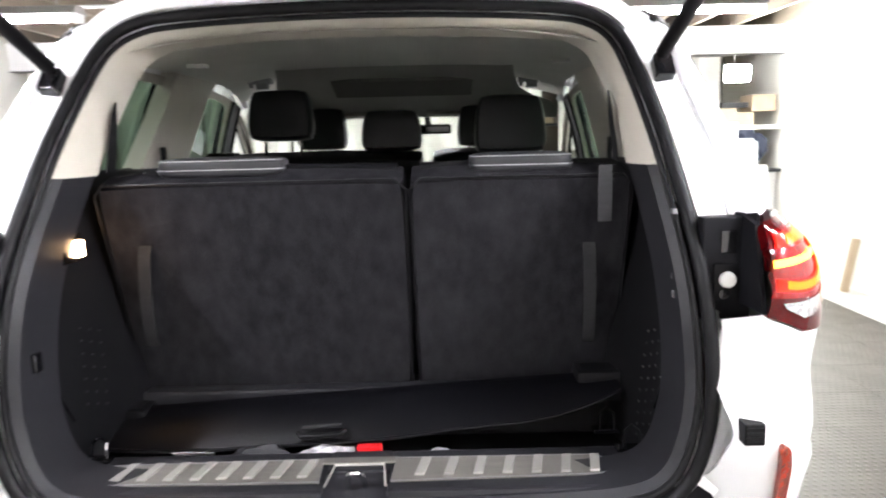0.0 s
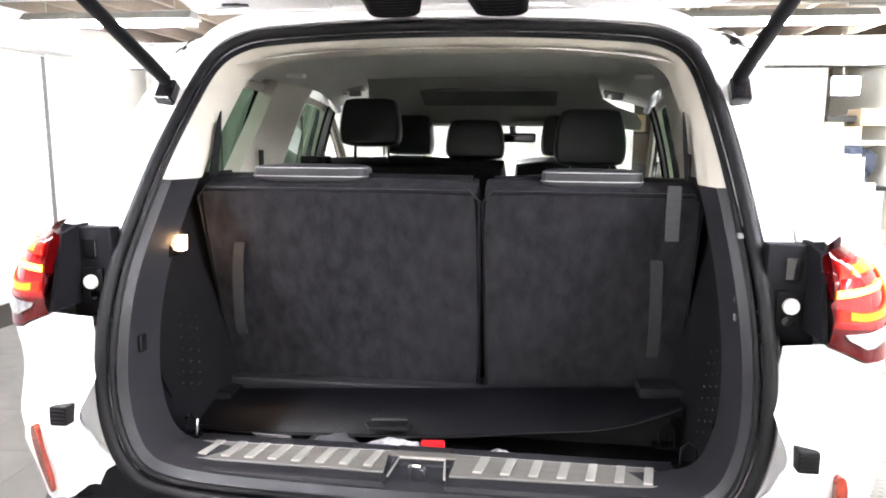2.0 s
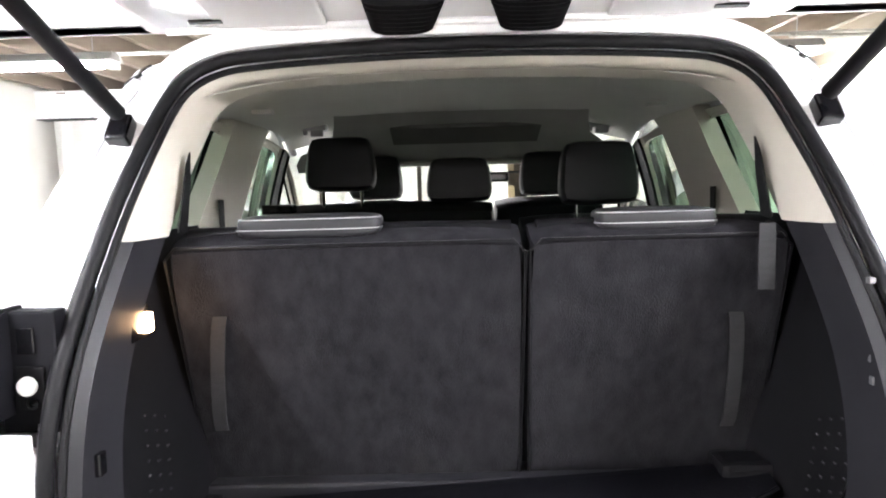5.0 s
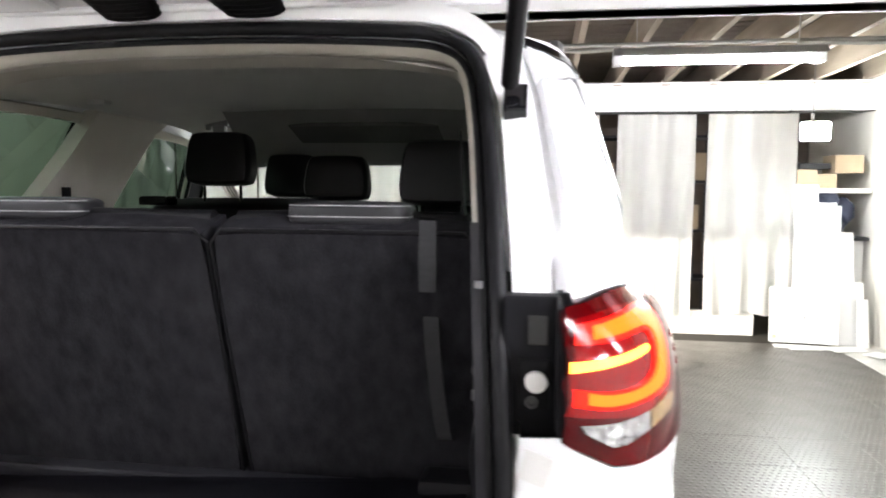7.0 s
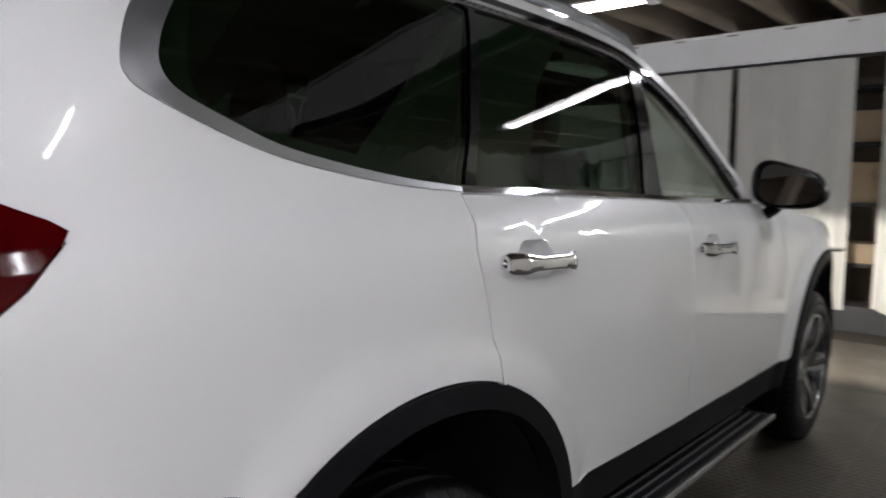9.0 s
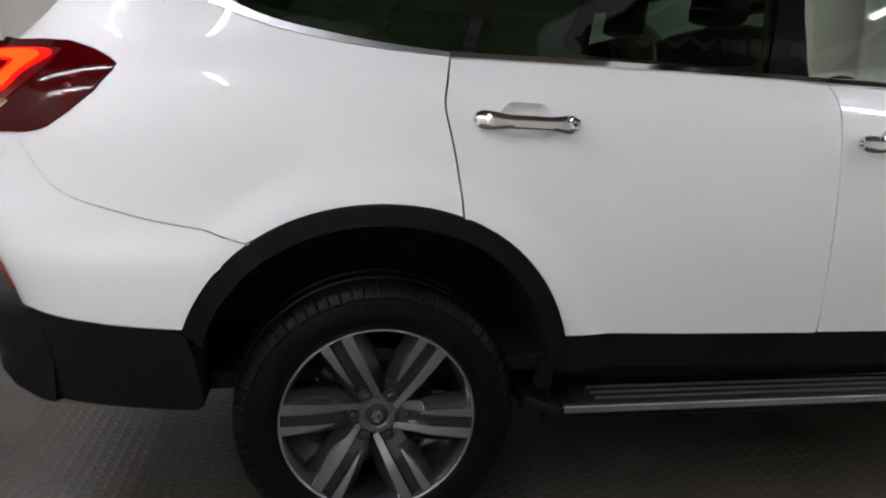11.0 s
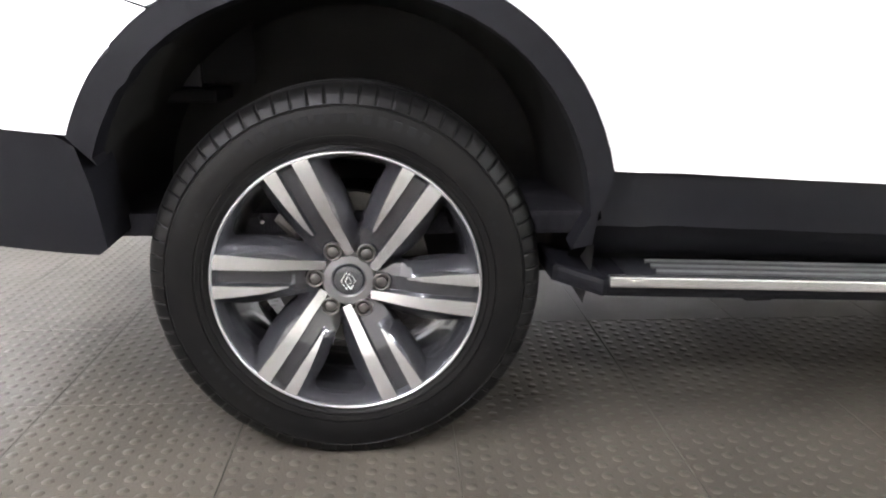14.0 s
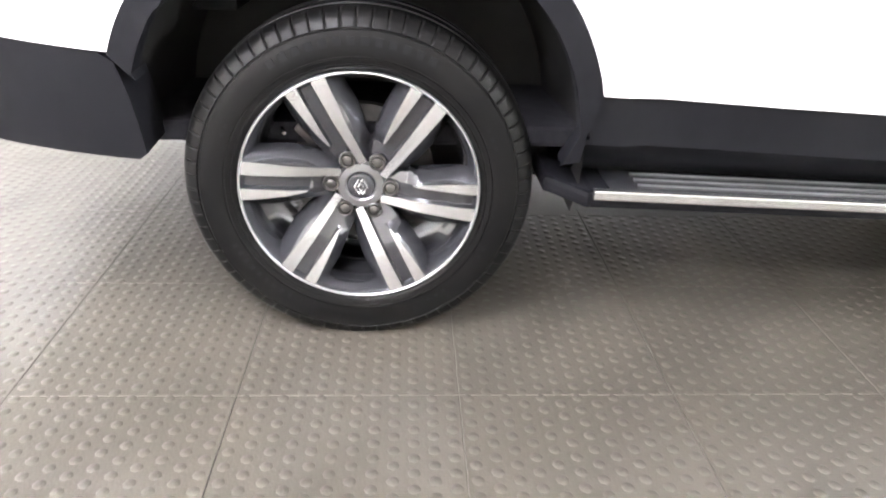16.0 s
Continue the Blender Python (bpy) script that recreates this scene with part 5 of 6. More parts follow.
part("rear_pillar_lining", ring_strip([ring_at(0.060, 0.16), ring_at(0.035, 0.20), ring_at(-0.02, 0.27), ring_at(-0.085, 0.355)], lambda z: 1.43 < z < 1.69), BEIGE, car, "beige plastic rear pillar lining", smooth=True)
# roof, rear header, windscreen, bonnet and nose
def roof_mid(p):
    return curve(p, (0.64, 1.893), (1.1, 1.898), (1.6, 1.90), (2.1, 1.87), (2.35, 1.825))


bm = bmesh.new()
rows = []
roof_pts = [p for p in roof_line if 0.64 <= p[0] <= 2.32]
for p, z in roof_pts:
    e = side(p, z)
    rows.append([bm.verts.new((e.x * u, e.y + (0.10 * step(1.5, 2.3, p) + 0.10 * step(1.0, 0.64, p)) * (1 - u ** 4), e.z + (roof_mid(p) - e.z) * (1 - abs(u) ** 3.2))) for u in [k / 12 - 1 for k in range(25)]])
for a, b in zip(rows, rows[1:]):
    for j in range(24):
        bm.faces.new((a[j], b[j], b[j + 1], a[j + 1]))
bmesh.ops.recalc_face_normals(bm, faces=bm.faces)
bmesh.ops.solidify(bm, geom=bm.faces[:], thickness=0.012)
part("roof", bm, PAINT, car, smooth=True)
for s in (-1, 1):
    pts = [Vector((s * (side(p, z).x - 0.030), p + 0.02, z + 0.036)) for p, z in roof_line if 0.96 < p < 2.28]
    pts = [pts[0] + Vector((0, -0.12, -0.045)), pts[0] + Vector((0, -0.05, -0.010))] + pts + [pts[-1] + Vector((0, 0.06, -0.035)), pts[-1] + Vector((0, 0.16, -0.105))]
    part("roof_rail", tube(pts, 0.019, 10, flat=0.85), SATIN, car, "satin silver roof rail", smooth=True)
part("rear_header", ring_strip([[q for q in ring_at(-0.014, 0.002)], [q + Vector((0, 0.06, 0.045)) for q in ring_at(-0.014, 0.002)]], lambda z: z > 1.80), PAINT, car, smooth=True)
bm = bmesh.new()
rows = []
for p, z in [q for q in roof_line if 2.25 < q[0]]:
    e = side(p, z)
    rows.append([bm.verts.new((e.x * u * 0.985, e.y + 0.24 * (1 - u * u), e.z + 0.04 * (1 - u * u))) for u in [k / 10 - 1 for k in range(21)]])
for a, b in zip(rows, rows[1:]):
    for j in range(20):
        bm.faces.new((a[j], b[j], b[j + 1], a[j + 1]))
ws = part("windscreen", bm, GLASS_CLEAR, car, "clear green-tinted windscreen", smooth=True)
ws.visible_shadow = False
bm = bmesh.new()
rows = []
for i in range(14):
    u = i / 13
    y = 3.22 + 1.62 * u
    z = 1.20 - 0.10 * u - 0.16 * step(0.8, 1.0, u)
    w_ = 0.93 - 0.20 * step(0.4, 1.0, u)
    rows.append([bm.verts.new((w_ * v, y + 0.18 * (1 - v * v) * (1 - 0.3 * u), z + 0.06 * (1 - v * v))) for v in [k / 8 - 1 for k in range(17)]])
for a, b in zip(rows, rows[1:]):
    for j in range(16):
        bm.faces.new((a[j], a[j + 1], b[j + 1], b[j]))
bmesh.ops.recalc_face_normals(bm, faces=bm.faces)
part("bonnet", bm, PAINT, car, smooth=True)
bm = bmesh.new()
rows = []
for z, yo in ((0.40, -0.06), (0.55, 0.0), (0.75, 0.02), (0.9, 0.0), (1.0, -0.05)):
    rows.append([bm.verts.new((0.80 * v, 4.76 + yo + 0.22 * (1 - abs(v) ** 3), z)) for v in [k / 8 - 1 for k in range(17)]])
for a, b in zip(rows, rows[1:]):
    for j in range(16):
        bm.faces.new((a[j], a[j + 1], b[j + 1], b[j]))
part("front_bumper", bm, PAINT, car, smooth=True)
for s in (-1, 1):
    hl = part("headlamp", box(s * 0.66 - 0.14, s * 0.66 + 0.14, 4.80, 4.97, 0.80, 0.92, 0.02), GLOSS_BLACK, car, "dark headlamp unit")
    # unseen plate, added to cut off the top of the beam on the curtains
    part("beam_shield", box(s * 0.66 - 0.24, s * 0.66 + 0.24, 4.985, 5.15, 0.8785, 0.886), GLOSS_BLACK, hl)
    lamp = bpy.data.lights.new("headlight_beam", "SPOT")
    lamp.energy, lamp.spot_size, lamp.spot_blend, lamp.shadow_soft_size, lamp.color = 160, radians(150), 0.5, 0.008, (1.0, 0.93, 0.85)
    lo = new("headlight_beam", lamp)
    lo.matrix_world = look((s * 0.66, 5.02, 0.872), (s * 0.66, 7.0, 0.55))

# raised tailgate, hinged at the roof
tg = part("tailgate", box(-0.72, 0.72, -1.12, 0.02, 0.0, 0.10, 0.03), PAINT, car, "white open tailgate seen from its inner side", smooth=True)
HINGE = Matrix.Translation((0, 0.735, 1.885)) @ Matrix.Rotation(radians(-10.5), 4, "X")
tg.matrix_local = HINGE
part("inner_panel", box(-0.50, 0.50, -0.98, -0.30, -0.03, -0.002, 0.012), TRIM_PLASTIC, tg, "black plastic inner lining")
part("edge_rib", tube([(-0.66, -0.02, -0.004), (-0.3, -0.035, -0.006), (0.3, -0.035, -0.006), (0.66, -0.02, -0.004)], 0.009, 8), PAINT, tg, "pressed stiffening rib", smooth=True)
for s in (-1, 1):
    bm = bmesh.new()
    rings = []
    for i in range(15):
        u = i / 14
        wd = (0.088 - 0.018 * u) * (1.0 - 0.04 * (i % 2))
        hh = 0.020 * (1.0 - 0.18 * (i % 2))
        c = Vector((s * (0.128 + 0.012 * u), -0.16 + 0.125 * u, -0.004 - 0.010 * u))
        rings.append([bm.verts.new(c + Vector((wd * math.copysign(abs(math.cos(t * math.pi / 8)) ** 0.6, math.cos(t * math.pi / 8)), 0, hh * math.sin(t * math.pi / 8)))) for t in range(16)])
    for ra, rb in zip(rings, rings[1:]):
        for t in range(16):
            bm.faces.new((ra[t], ra[(t + 1) % 16], rb[(t + 1) % 16], rb[t]))
    bm.faces.new(rings[0])
    bm.faces.new(rings[-1])
    bmesh.ops.recalc_face_normals(bm, faces=bm.faces)
    part("hinge_cover", bm, RUBBER, tg, "ribbed black rubber hinge cover", smooth=True)
    part("stiffener", box(s * 0.42 - 0.12, s * 0.42 + 0.12, -0.26, -0.05, -0.014, -0.002, 0.008), PAINT, tg)
    part("plug", box(s * 0.55 - 0.035, s * 0.55 + 0.035, -0.10, -0.085, -0.018, -0.012, 0.001), GLOSS_BLACK, tg, "black drain plug")
    a = Vector((s * 0.688, 0.545, 1.675))
    d = Vector((s * 0.10, -0.86, 0.49)).normalized()
    st = part("gas_strut", tube([a + d * 0.03, a + d * 0.36], 0.0165, 14), RUBBER, car, "black gas strut", smooth=True)
    part("strut_rod", tube([a + d * 0.36, a + d * 0.60], 0.006, 8), STEEL, st, "thin steel strut rod", smooth=True)
    bm = bmesh.new()
    add_box(bm, -0.022, 0.022, -0.022, 0.022, -0.042, 0.022, 0.006)
    bmesh.ops.transform(bm, matrix=Matrix.Translation(a + Vector((s * 0.012, 0.01, -0.012))) @ Matrix.Rotation(radians(-38), 4, "X"), verts=bm.verts)
    part("strut_mount", bm, GLOSS_BLACK, st, "black strut mounting bracket")

# ---- cabin shell ----
def inner_wall(y, z):
    bulge = 0.03 * step(1.25, 0.9, z) * step(0.35, 0.7, y)
    return Vector((0.672 - 0.03 * step(0.3, 0.8, y) - bulge + 0.01 * math.sin(z * 5), y, z))


for flip in (False, True):
    k = dict(mirror=not flip)

    def wall_in(y, z, s=None):
        v = inner_wall(y, z)
        return Vector((-v.x, v.y, v.z))
    s = -1 if flip else 1
    wall = [(0.27, 0.74), (0.88, 0.74), (0.88, 1.30), (0.80, 1.452), (0.45, 1.452), (0.40, 1.40), (0.30, 1.2)]
    cw = part("cargo_side_trim", panel(wall, wall_in, thick=0.0, res=0.05, **k), TRIM_PLASTIC, car, "black plastic cargo side lining", smooth=True)
    # raised storage hatch edge on the lining
    hatch = [Vector((s * (inner_wall(y, z).x - 0.003), y, z)) for y, z in spline([(0.33, 1.22), (0.345, 1.10), (0.36, 0.98), (0.40, 0.90)], 5)]
    part("hatch_edge", tube(hatch, 0.0025, 6), GLOSS_BLACK, cw)
    rim = [(p_at(gutter_x(z), z) + 0.06, z) for z in (1.452, 1.50, 1.56, 1.62, 1.68)]
    loop = rim + [(0.74, 1.735), (0.82, 1.752), (1.1, 1.762), (1.4, 1.762), (1.9, 1.748), (2.24, 1.715), (2.23, 1.45), (2.2, 1.27), (1.8, 1.29), (1.30, 1.315), (0.95, 1.345), (0.72, 1.43), (0.52, 1.448)]
    qz = [tuple(q) for q in spline([(0.80, 1.70), (0.76, 1.62), (0.735, 1.53), (0.76, 1.475), (0.86, 1.44), (1.05, 1.405), (1.27, 1.375), (1.33, 1.395), (1.375, 1.50), (1.43, 1.63), (1.445, 1.70), (1.40, 1.73), (1.15, 1.732), (0.88, 1.722)], 3, True)]
    rz = [tuple(q) for q in spline([(1.60, 1.375), (1.63, 1.44), (1.70, 1.58), (1.765, 1.685), (1.83, 1.712), (2.10, 1.70), (2.20, 1.66), (2.195, 1.50), (2.18, 1.35), (2.10, 1.325), (1.85, 1.335), (1.65, 1.348)], 3, True)]
    part("pillar_lining", panel(loop, lambda p, z: Vector((-side(p, z).x, side(p, z).y, z)), holes=[qz, rz], off=0.034, thick=-0.016, res=0.045, **k), BEIGE, car, "beige plastic pillar lining", smooth=True)
    mid = [(1.09, 1.33), (1.15, 1.42), (1.235, 1.50), (1.35, 1.615), (1.445, 1.725), (1.48, 1.765), (1.93, 1.765), (1.83, 1.705), (1.70, 1.57), (1.585, 1.436), (1.53, 1.33)]
    part("centre_pillar_lining", prism(mid, 0.06, lambda u, v, d: Vector((s * (0.782 - 0.10 * max(0.0, v - 1.45) + d), u, v))), BEIGE, car, "beige plastic centre pillar lining")
    front = [(2.22, 1.27), (2.245, 1.712), (2.35, 1.690), (2.6, 1.575), (2.9, 1.395), (3.15, 1.24)]
    gap = [(2.33, 1.30), (2.33, 1.655), (2.5, 1.565), (2.75, 1.415), (2.95, 1.285)]
    part("front_pillar_lining", panel(front, lambda p, z: Vector((-side(p, z).x, side(p, z).y, z)), holes=[gap], off=0.030, thick=-0.014, res=0.06, **k), BEIGE, car, "beige plastic front pillar lining", smooth=True)
    # door post: the shade over its beige trim is put in as black plastic
    post = [(2.185, 1.27), (2.20, 1.50), (2.235, 1.715), (2.36, 1.69), (2.345, 1.50), (2.34, 1.27)]
    part("door_post_lining", panel(post, lambda p, z: Vector((-side(p, z).x, side(p, z).y, z)), off=0.048, thick=-0.012, res=0.06, **k), TRIM_PLASTIC, car, "door post lining with its shade put in as black", smooth=True)
    # door and quarter lining below the windows
    lower = [(0.80, 1.05), (1.62, 1.05), (1.70, 0.47), (3.3, 0.47), (3.3, 1.24), (2.36, 1.28), (1.30, 1.33), (0.95, 1.35), (0.80, 1.42)]
    part("door_lining", panel(lower, lambda p, z: Vector((-side(p, z).x, side(p, z).y, z)), off=0.07, thick=0.0, res=0.1, **k), TRIM_PLASTIC, car, "black door lining", smooth=True)
    # belt web in front of the D-pillar trim
    part("seat_belt", prism([(-0.026, 1.45), (0.020, 1.45), (0.018, 1.55), (0.004, 1.615), (-0.012, 1.585)], 0.004, lambda u, v, d: Vector((s * (0.606 - 0.08 * (v - 1.46) - d), 0.590 + u + 0.15 * (v - 1.46), v))), BELT, car, "black seat belt web")
    part("belt_slot", prism([(-0.03, 1.585), (0.01, 1.60), (0.016, 1.635), (-0.022, 1.61)], 0.003, lambda u, v, d: Vector((s * (0.648 - 0.10 * (v - 1.46) - d), 0.61 + u + 0.2 * (v - 1.46), v))), BEIGE, car)
    tb = part("second_belt", prism([(-0.02, 1.38), (0.02, 1.38), (0.02, 1.50), (-0.02, 1.50)], 0.004, lambda u, v, d: Vector((s * (0.76 - d), 1.30 + u, v))), BELT, car, "black seat belt web")

# headliner with shallow cross recesses
bm = bmesh.new()
rows = []
for p, z in [q for q in liner_line if 0.70 <= q[0] <= 2.32]:
    e = side(p, z)
    dip = 0.018 * math.sin((p - 0.8) * 8.0) * step(0.8, 1.0, p)
    rows.append([bm.verts.new(((e.x - 0.055) * u, e.y, e.z - 0.045 + (roof_mid(p) - e.z - 0.02 - 0.05 * step(1.0, 0.7, p) - dip * step(0.75, 0.6, abs(u))) * (1 - abs(u) ** 3))) for u in [k / 12 - 1 for k in range(25)]])
for a, b in zip(rows, rows[1:]):
    for j in range(24):
        bm.faces.new((a[j], a[j + 1], b[j + 1], b[j]))
hl_ = part("headliner", bm, HEADLINER, car, "grey-beige cloth headliner", smooth=True)
part("sunroof_blind", prism([(2.03, 1.755), (2.20, 1.699), (2.20, 1.713), (2.03, 1.770)], 0.62, lambda u, v, d: Vector((-0.29 + d, u, v))), DARK_BLIND, hl_, "dark grey sunroof blind")
for x, y, z in ((-0.60, 2.05, 1.762), (0.59, 2.18, 1.752)):
    bm = bmesh.new()
    add_box(bm, x - 0.050, x + 0.050, y - 0.03, y + 0.03, z - 0.006, z + 0.03, 0.008)
    add_box(bm, x - 0.015, x + 0.040, y - 0.034, y - 0.005, z - 0.030, z + 0.002, 0.007)
    add_box(bm, x - 0.045, x - 0.028, y - 0.034, y - 0.01, z - 0.022, z + 0.002, 0.005)
    part("belt_anchor", bm, SATIN_DARK, hl_, "dark ceiling belt anchor")
for x, y in ((0.60, 1.35), (-0.60, 1.25)):
    part("ceiling_cap", box(x - 0.03, x + 0.03, y - 0.02, y + 0.02, 1.752, 1.765, 0.003), STEEL, hl_, "small grey ceiling cap")
for s in (-1, 1):
    vis = tube([(s * 0.12, 2.40, 1.625), (s * 0.25, 2.40, 1.622), (s * 0.52, 2.37, 1.615)], 0.05, 10, flat=0.22)
    part("sun_visor", vis, BEIGE, car, "folded beige sun visor", smooth=True)
bm = bmesh.new()
rows = []
for yy, zz, ww in ((1.90, 1.835, 0.48), (2.02, 1.782, 0.50), (2.14, 1.742, 0.53), (2.24, 1.712, 0.60), (2.32, 1.685, 0.70), (2.40, 1.645, 0.74), (2.44, 1.61, 0.74), (2.45, 1.63, 0.74)):
    rows.append([bm.verts.new((ww * u, yy - 0.10 * u * u, zz - 0.02 * u * u)) for u in [k / 8 - 1 for k in range(17)]])
for a, b in zip(rows, rows[1:]):
    for j in range(16):
        bm.faces.new((a[j], a[j + 1], b[j + 1], b[j]))
part("windscreen_header", bm, BLIND, car, "grey cloth lining above the windscreen", smooth=True)
part("interior_mirror", box(0.06, 0.24, 2.60, 2.63, 1.525, 1.575, 0.012), GLOSS_BLACK, car, "black interior mirror")
part("mirror_stem", tube([(0.12, 2.62, 1.57), (0.11, 2.60, 1.66)], 0.018, 8), GLOSS_BLACK, car, "dark mirror stem and camera")
part("floor_pan", box(-0.88, 0.88, 0.30, 3.4, 0.45, 0.50, 0.01), CARPET, car, "black cabin carpet")
part("dashboard", box(-0.80, 0.80, 2.75, 3.3, 0.80, 1.20, 0.06), TRIM_PLASTIC, car, "black dashboard", smooth=True)

# ---- seats ----
def cushion(w, h, d, soft=0.75):
    """A padded block: width, height, depth."""
    bm = bmesh.new()
    bmesh.ops.create_cube(bm, size=2)
    bmesh.ops.subdivide_edges(bm, edges=bm.edges[:], cuts=7, use_grid_fill=True)
    for v in bm.verts:
        c = v.co
        n = (abs(c.x) ** 5 + abs(c.y) ** 5 + abs(c.z) ** 5) ** (1 / 5)
        q = c / max(n, 1e-6) * max(abs(c.x), abs(c.y), abs(c.z))
        q = c.lerp(q, soft)
        v.co = Vector((q.x * w / 2, q.y * d / 2, q.z * h / 2))
    return bm


def placed(bm, m):
    bmesh.ops.transform(bm, matrix=m, verts=bm.verts)
    return bm


def headrest(parent, x, y, z0, z1, w, lean=-8, posts=True):
    h = z1 - z0
    bm = cushion(w, h, 0.11, 0.72)
    for v in bm.verts:
        t = min(1.0, max(0.0, (v.co.z + h / 2) / h))
        v.co.x *= 1.0 - 0.16 * t ** 1.6 - 0.05 * (1 - t) ** 5
    hr = part("headrest", placed(bm, Matrix.Translation((x, y, (z0 + z1) / 2)) @ Matrix.Rotation(radians(lean), 4, "X")), LEATHER, parent, "black leather headrest", smooth=True)
    for s in (-1, 1):
        part("headrest_post", tube([(x + s * w * 0.27, y, z0 + 0.03), (x + s * w * 0.27, y + 0.01, z0 - 0.12)], 0.0065, 8), CHROME, hr, "chrome headrest post", smooth=True)
    return hr


def seat_y(z):
    return 0.697 - (z - 0.876) * 0.309


LEAN = math.degrees(math.atan(0.309))
for x0, x1 in ((-0.632, 0.110), (0.106, 0.640)):
    xm, w = (x0 + x1) / 2, x1 - x0
    zm = 1.155
    bm = cushion(w, 0.60, 0.13, 0.28)
    seat = part("third_row_seat", placed(bm, Matrix.Translation((xm, seat_y(zm) + 0.064, zm)) @ Matrix.Rotation(radians(LEAN), 4, "X")), CARPET, car, "folding third-row seat with black carpet back", smooth=True)
    # leather facing seen as a rim over the carpeted back
    rim = [(-w / 2 + 0.012, -0.288), (-w / 2 + 0.006, 0.27), (-w / 2 + 0.03, 0.296), (w / 2 - 0.03, 0.296), (w / 2 - 0.006, 0.27), (w / 2 - 0.012, -0.288)]
    m = Matrix.Translation((xm, seat_y(zm) + 0.064, zm)) @ Matrix.Rotation(radians(LEAN), 4, "X")
    part("piping", tube([m @ Vector((u, -0.062, v)) for u, v in rim], 0.0035, 6), LEATHER, seat, smooth=True)
    part("top_roll", tube([m @ Vector((-w / 2 + 0.03, 0.03, 0.282)), m @ Vector((0, 0.03, 0.286)), m @ Vector((w / 2 - 0.03, 0.03, 0.282))], 0.022, 10), LEATHER, seat, "black leather top roll", smooth=True)
for parent, x0, x1, z in ((seat, 0.255, 0.50, 1.458), (car, -0.49, -0.19, 1.462)):
    bm = cushion(x1 - x0, 0.05, 0.13, 0.9)
    c = part("folded_headrest", placed(bm, Matrix.Translation(((x0 + x1) / 2, 0.615, z - 0.008))), GREY_LEATHER, parent, "folded grey-black headrest with silver piping", smooth=True)
    for dz, k in ((0.0175, 0.985), (-0.004, 1.012)):
        path = []
        for i in range(33):
            a = radians(182 + 176 * i / 32)
            ca, sa = math.cos(a), math.sin(a)
            path.append(((x0 + x1) / 2 + math.copysign(abs(ca) ** 0.4, ca) * (x1 - x0) / 2 * k, 0.615 - abs(sa) ** 0.4 * 0.065 * k, z - 0.008 + dz))
        part("silver_piping", tube(path, 0.0012, 6), PIPING, c, smooth=True)


def strap(x0, z0, x1, z1, out, w, parent_name, label):
    pts = []
    for i in range(13):
        u = i / 12
        z = z0 + (z1 - z0) * u
        pts.append((x0 + (x1 - x0) * u, seat_y(z) - 0.004 - out * math.sin(math.pi * u) ** 0.5, z))
    bm = bmesh.new()
    rows = [[bm.verts.new((x + dx, y + dy, z)) for dx, dy in ((-w / 2, 0), (w / 2, 0), (w / 2, 0.004), (-w / 2, 0.004))] for x, y, z in pts]
    for a, b in zip(rows, rows[1:]):
        for j in range(4):
            bm.faces.new((a[j], a[(j + 1) % 4], b[(j + 1) % 4], b[j]))
    bmesh.ops.recalc_face_normals(bm, faces=bm.faces)
    return part(parent_name, bm, STRAP, car, label, smooth=True)


strap(-0.533, 1.272, -0.572, 0.995, 0.022, 0.030, "pull_strap", "grey webbing pull strap on the seat back")
strap(0.541, 1.254, 0.558, 0.978, 0.022, 0.030, "pull_strap", "grey webbing pull strap on the seat back")
part("release_strap", prism([(-0.015, 1.318), (0.015, 1.318), (0.016, 1.40), (0.015, 1.445), (-0.015, 1.445), (-0.016, 1.38)], 0.004, lambda u, v, d: Vector((0.553 + u, 0.463 + d + 0.02 * (1.45 - v) * 0.0, v))), STRAP, car, "grey webbing release strap")

# second row
for x0, x1, zt, y in ((-0.731, 0.126, 1.454, 1.72), (0.175, 0.645, 1.405, 1.42)):
    bm = cushion(x1 - x0, 0.62, 0.15, 0.3)
    sb = part("second_row_seat", placed(bm, Matrix.Translation(((x0 + x1) / 2, y + 0.13, zt - 0.30)) @ Matrix.Rotation(radians(14), 4, "X")), LEATHER, car, "black leather second-row seat", smooth=True)
    part("seat_base", placed(cushion(x1 - x0, 0.2, 0.5, 0.4), Matrix.Translation(((x0 + x1) / 2, y + 0.45, 0.78))), LEATHER, sb, smooth=True)
    if x0 < 0:
        headrest(sb, -0.452, 1.76, 1.511, 1.708, 0.267)
        headrest(sb, -0.014, 1.81, 1.459, 1.622, 0.255)
        part("seat_latch", box(-0.735, -0.62, 1.66, 1.74, 1.435, 1.47, 0.01), GLOSS_BLACK, sb, "black seat latch")
    else:
        headrest(sb, 0.432, 1.43, 1.450, 1.652, 0.262)
for x in (-0.385, 0.385):
    fs = part("front_seat", placed(cushion(0.5, 0.68, 0.15, 0.4), Matrix.Translation((x, 2.36, 1.12)) @ Matrix.Rotation(radians(14), 4, "X")), LEATHER, car, "black leather front seat", smooth=True)
    part("seat_base", placed(cushion(0.5, 0.2, 0.5, 0.4), Matrix.Translation((x, 2.65, 0.72))), LEATHER, fs, smooth=True)
    headrest(fs, x, 2.33, 1.462, 1.655, 0.25)
part("steering_wheel", tube([(0.38 + 0.18 * math.cos(t * math.pi / 12), 2.78 + 0.06 * math.sin(t * math.pi / 12), 1.12 + 0.17 * math.sin(t * math.pi / 12)) for t in range(24)], 0.015, 8, True), LEATHER, car, "black steering wheel", smooth=True)

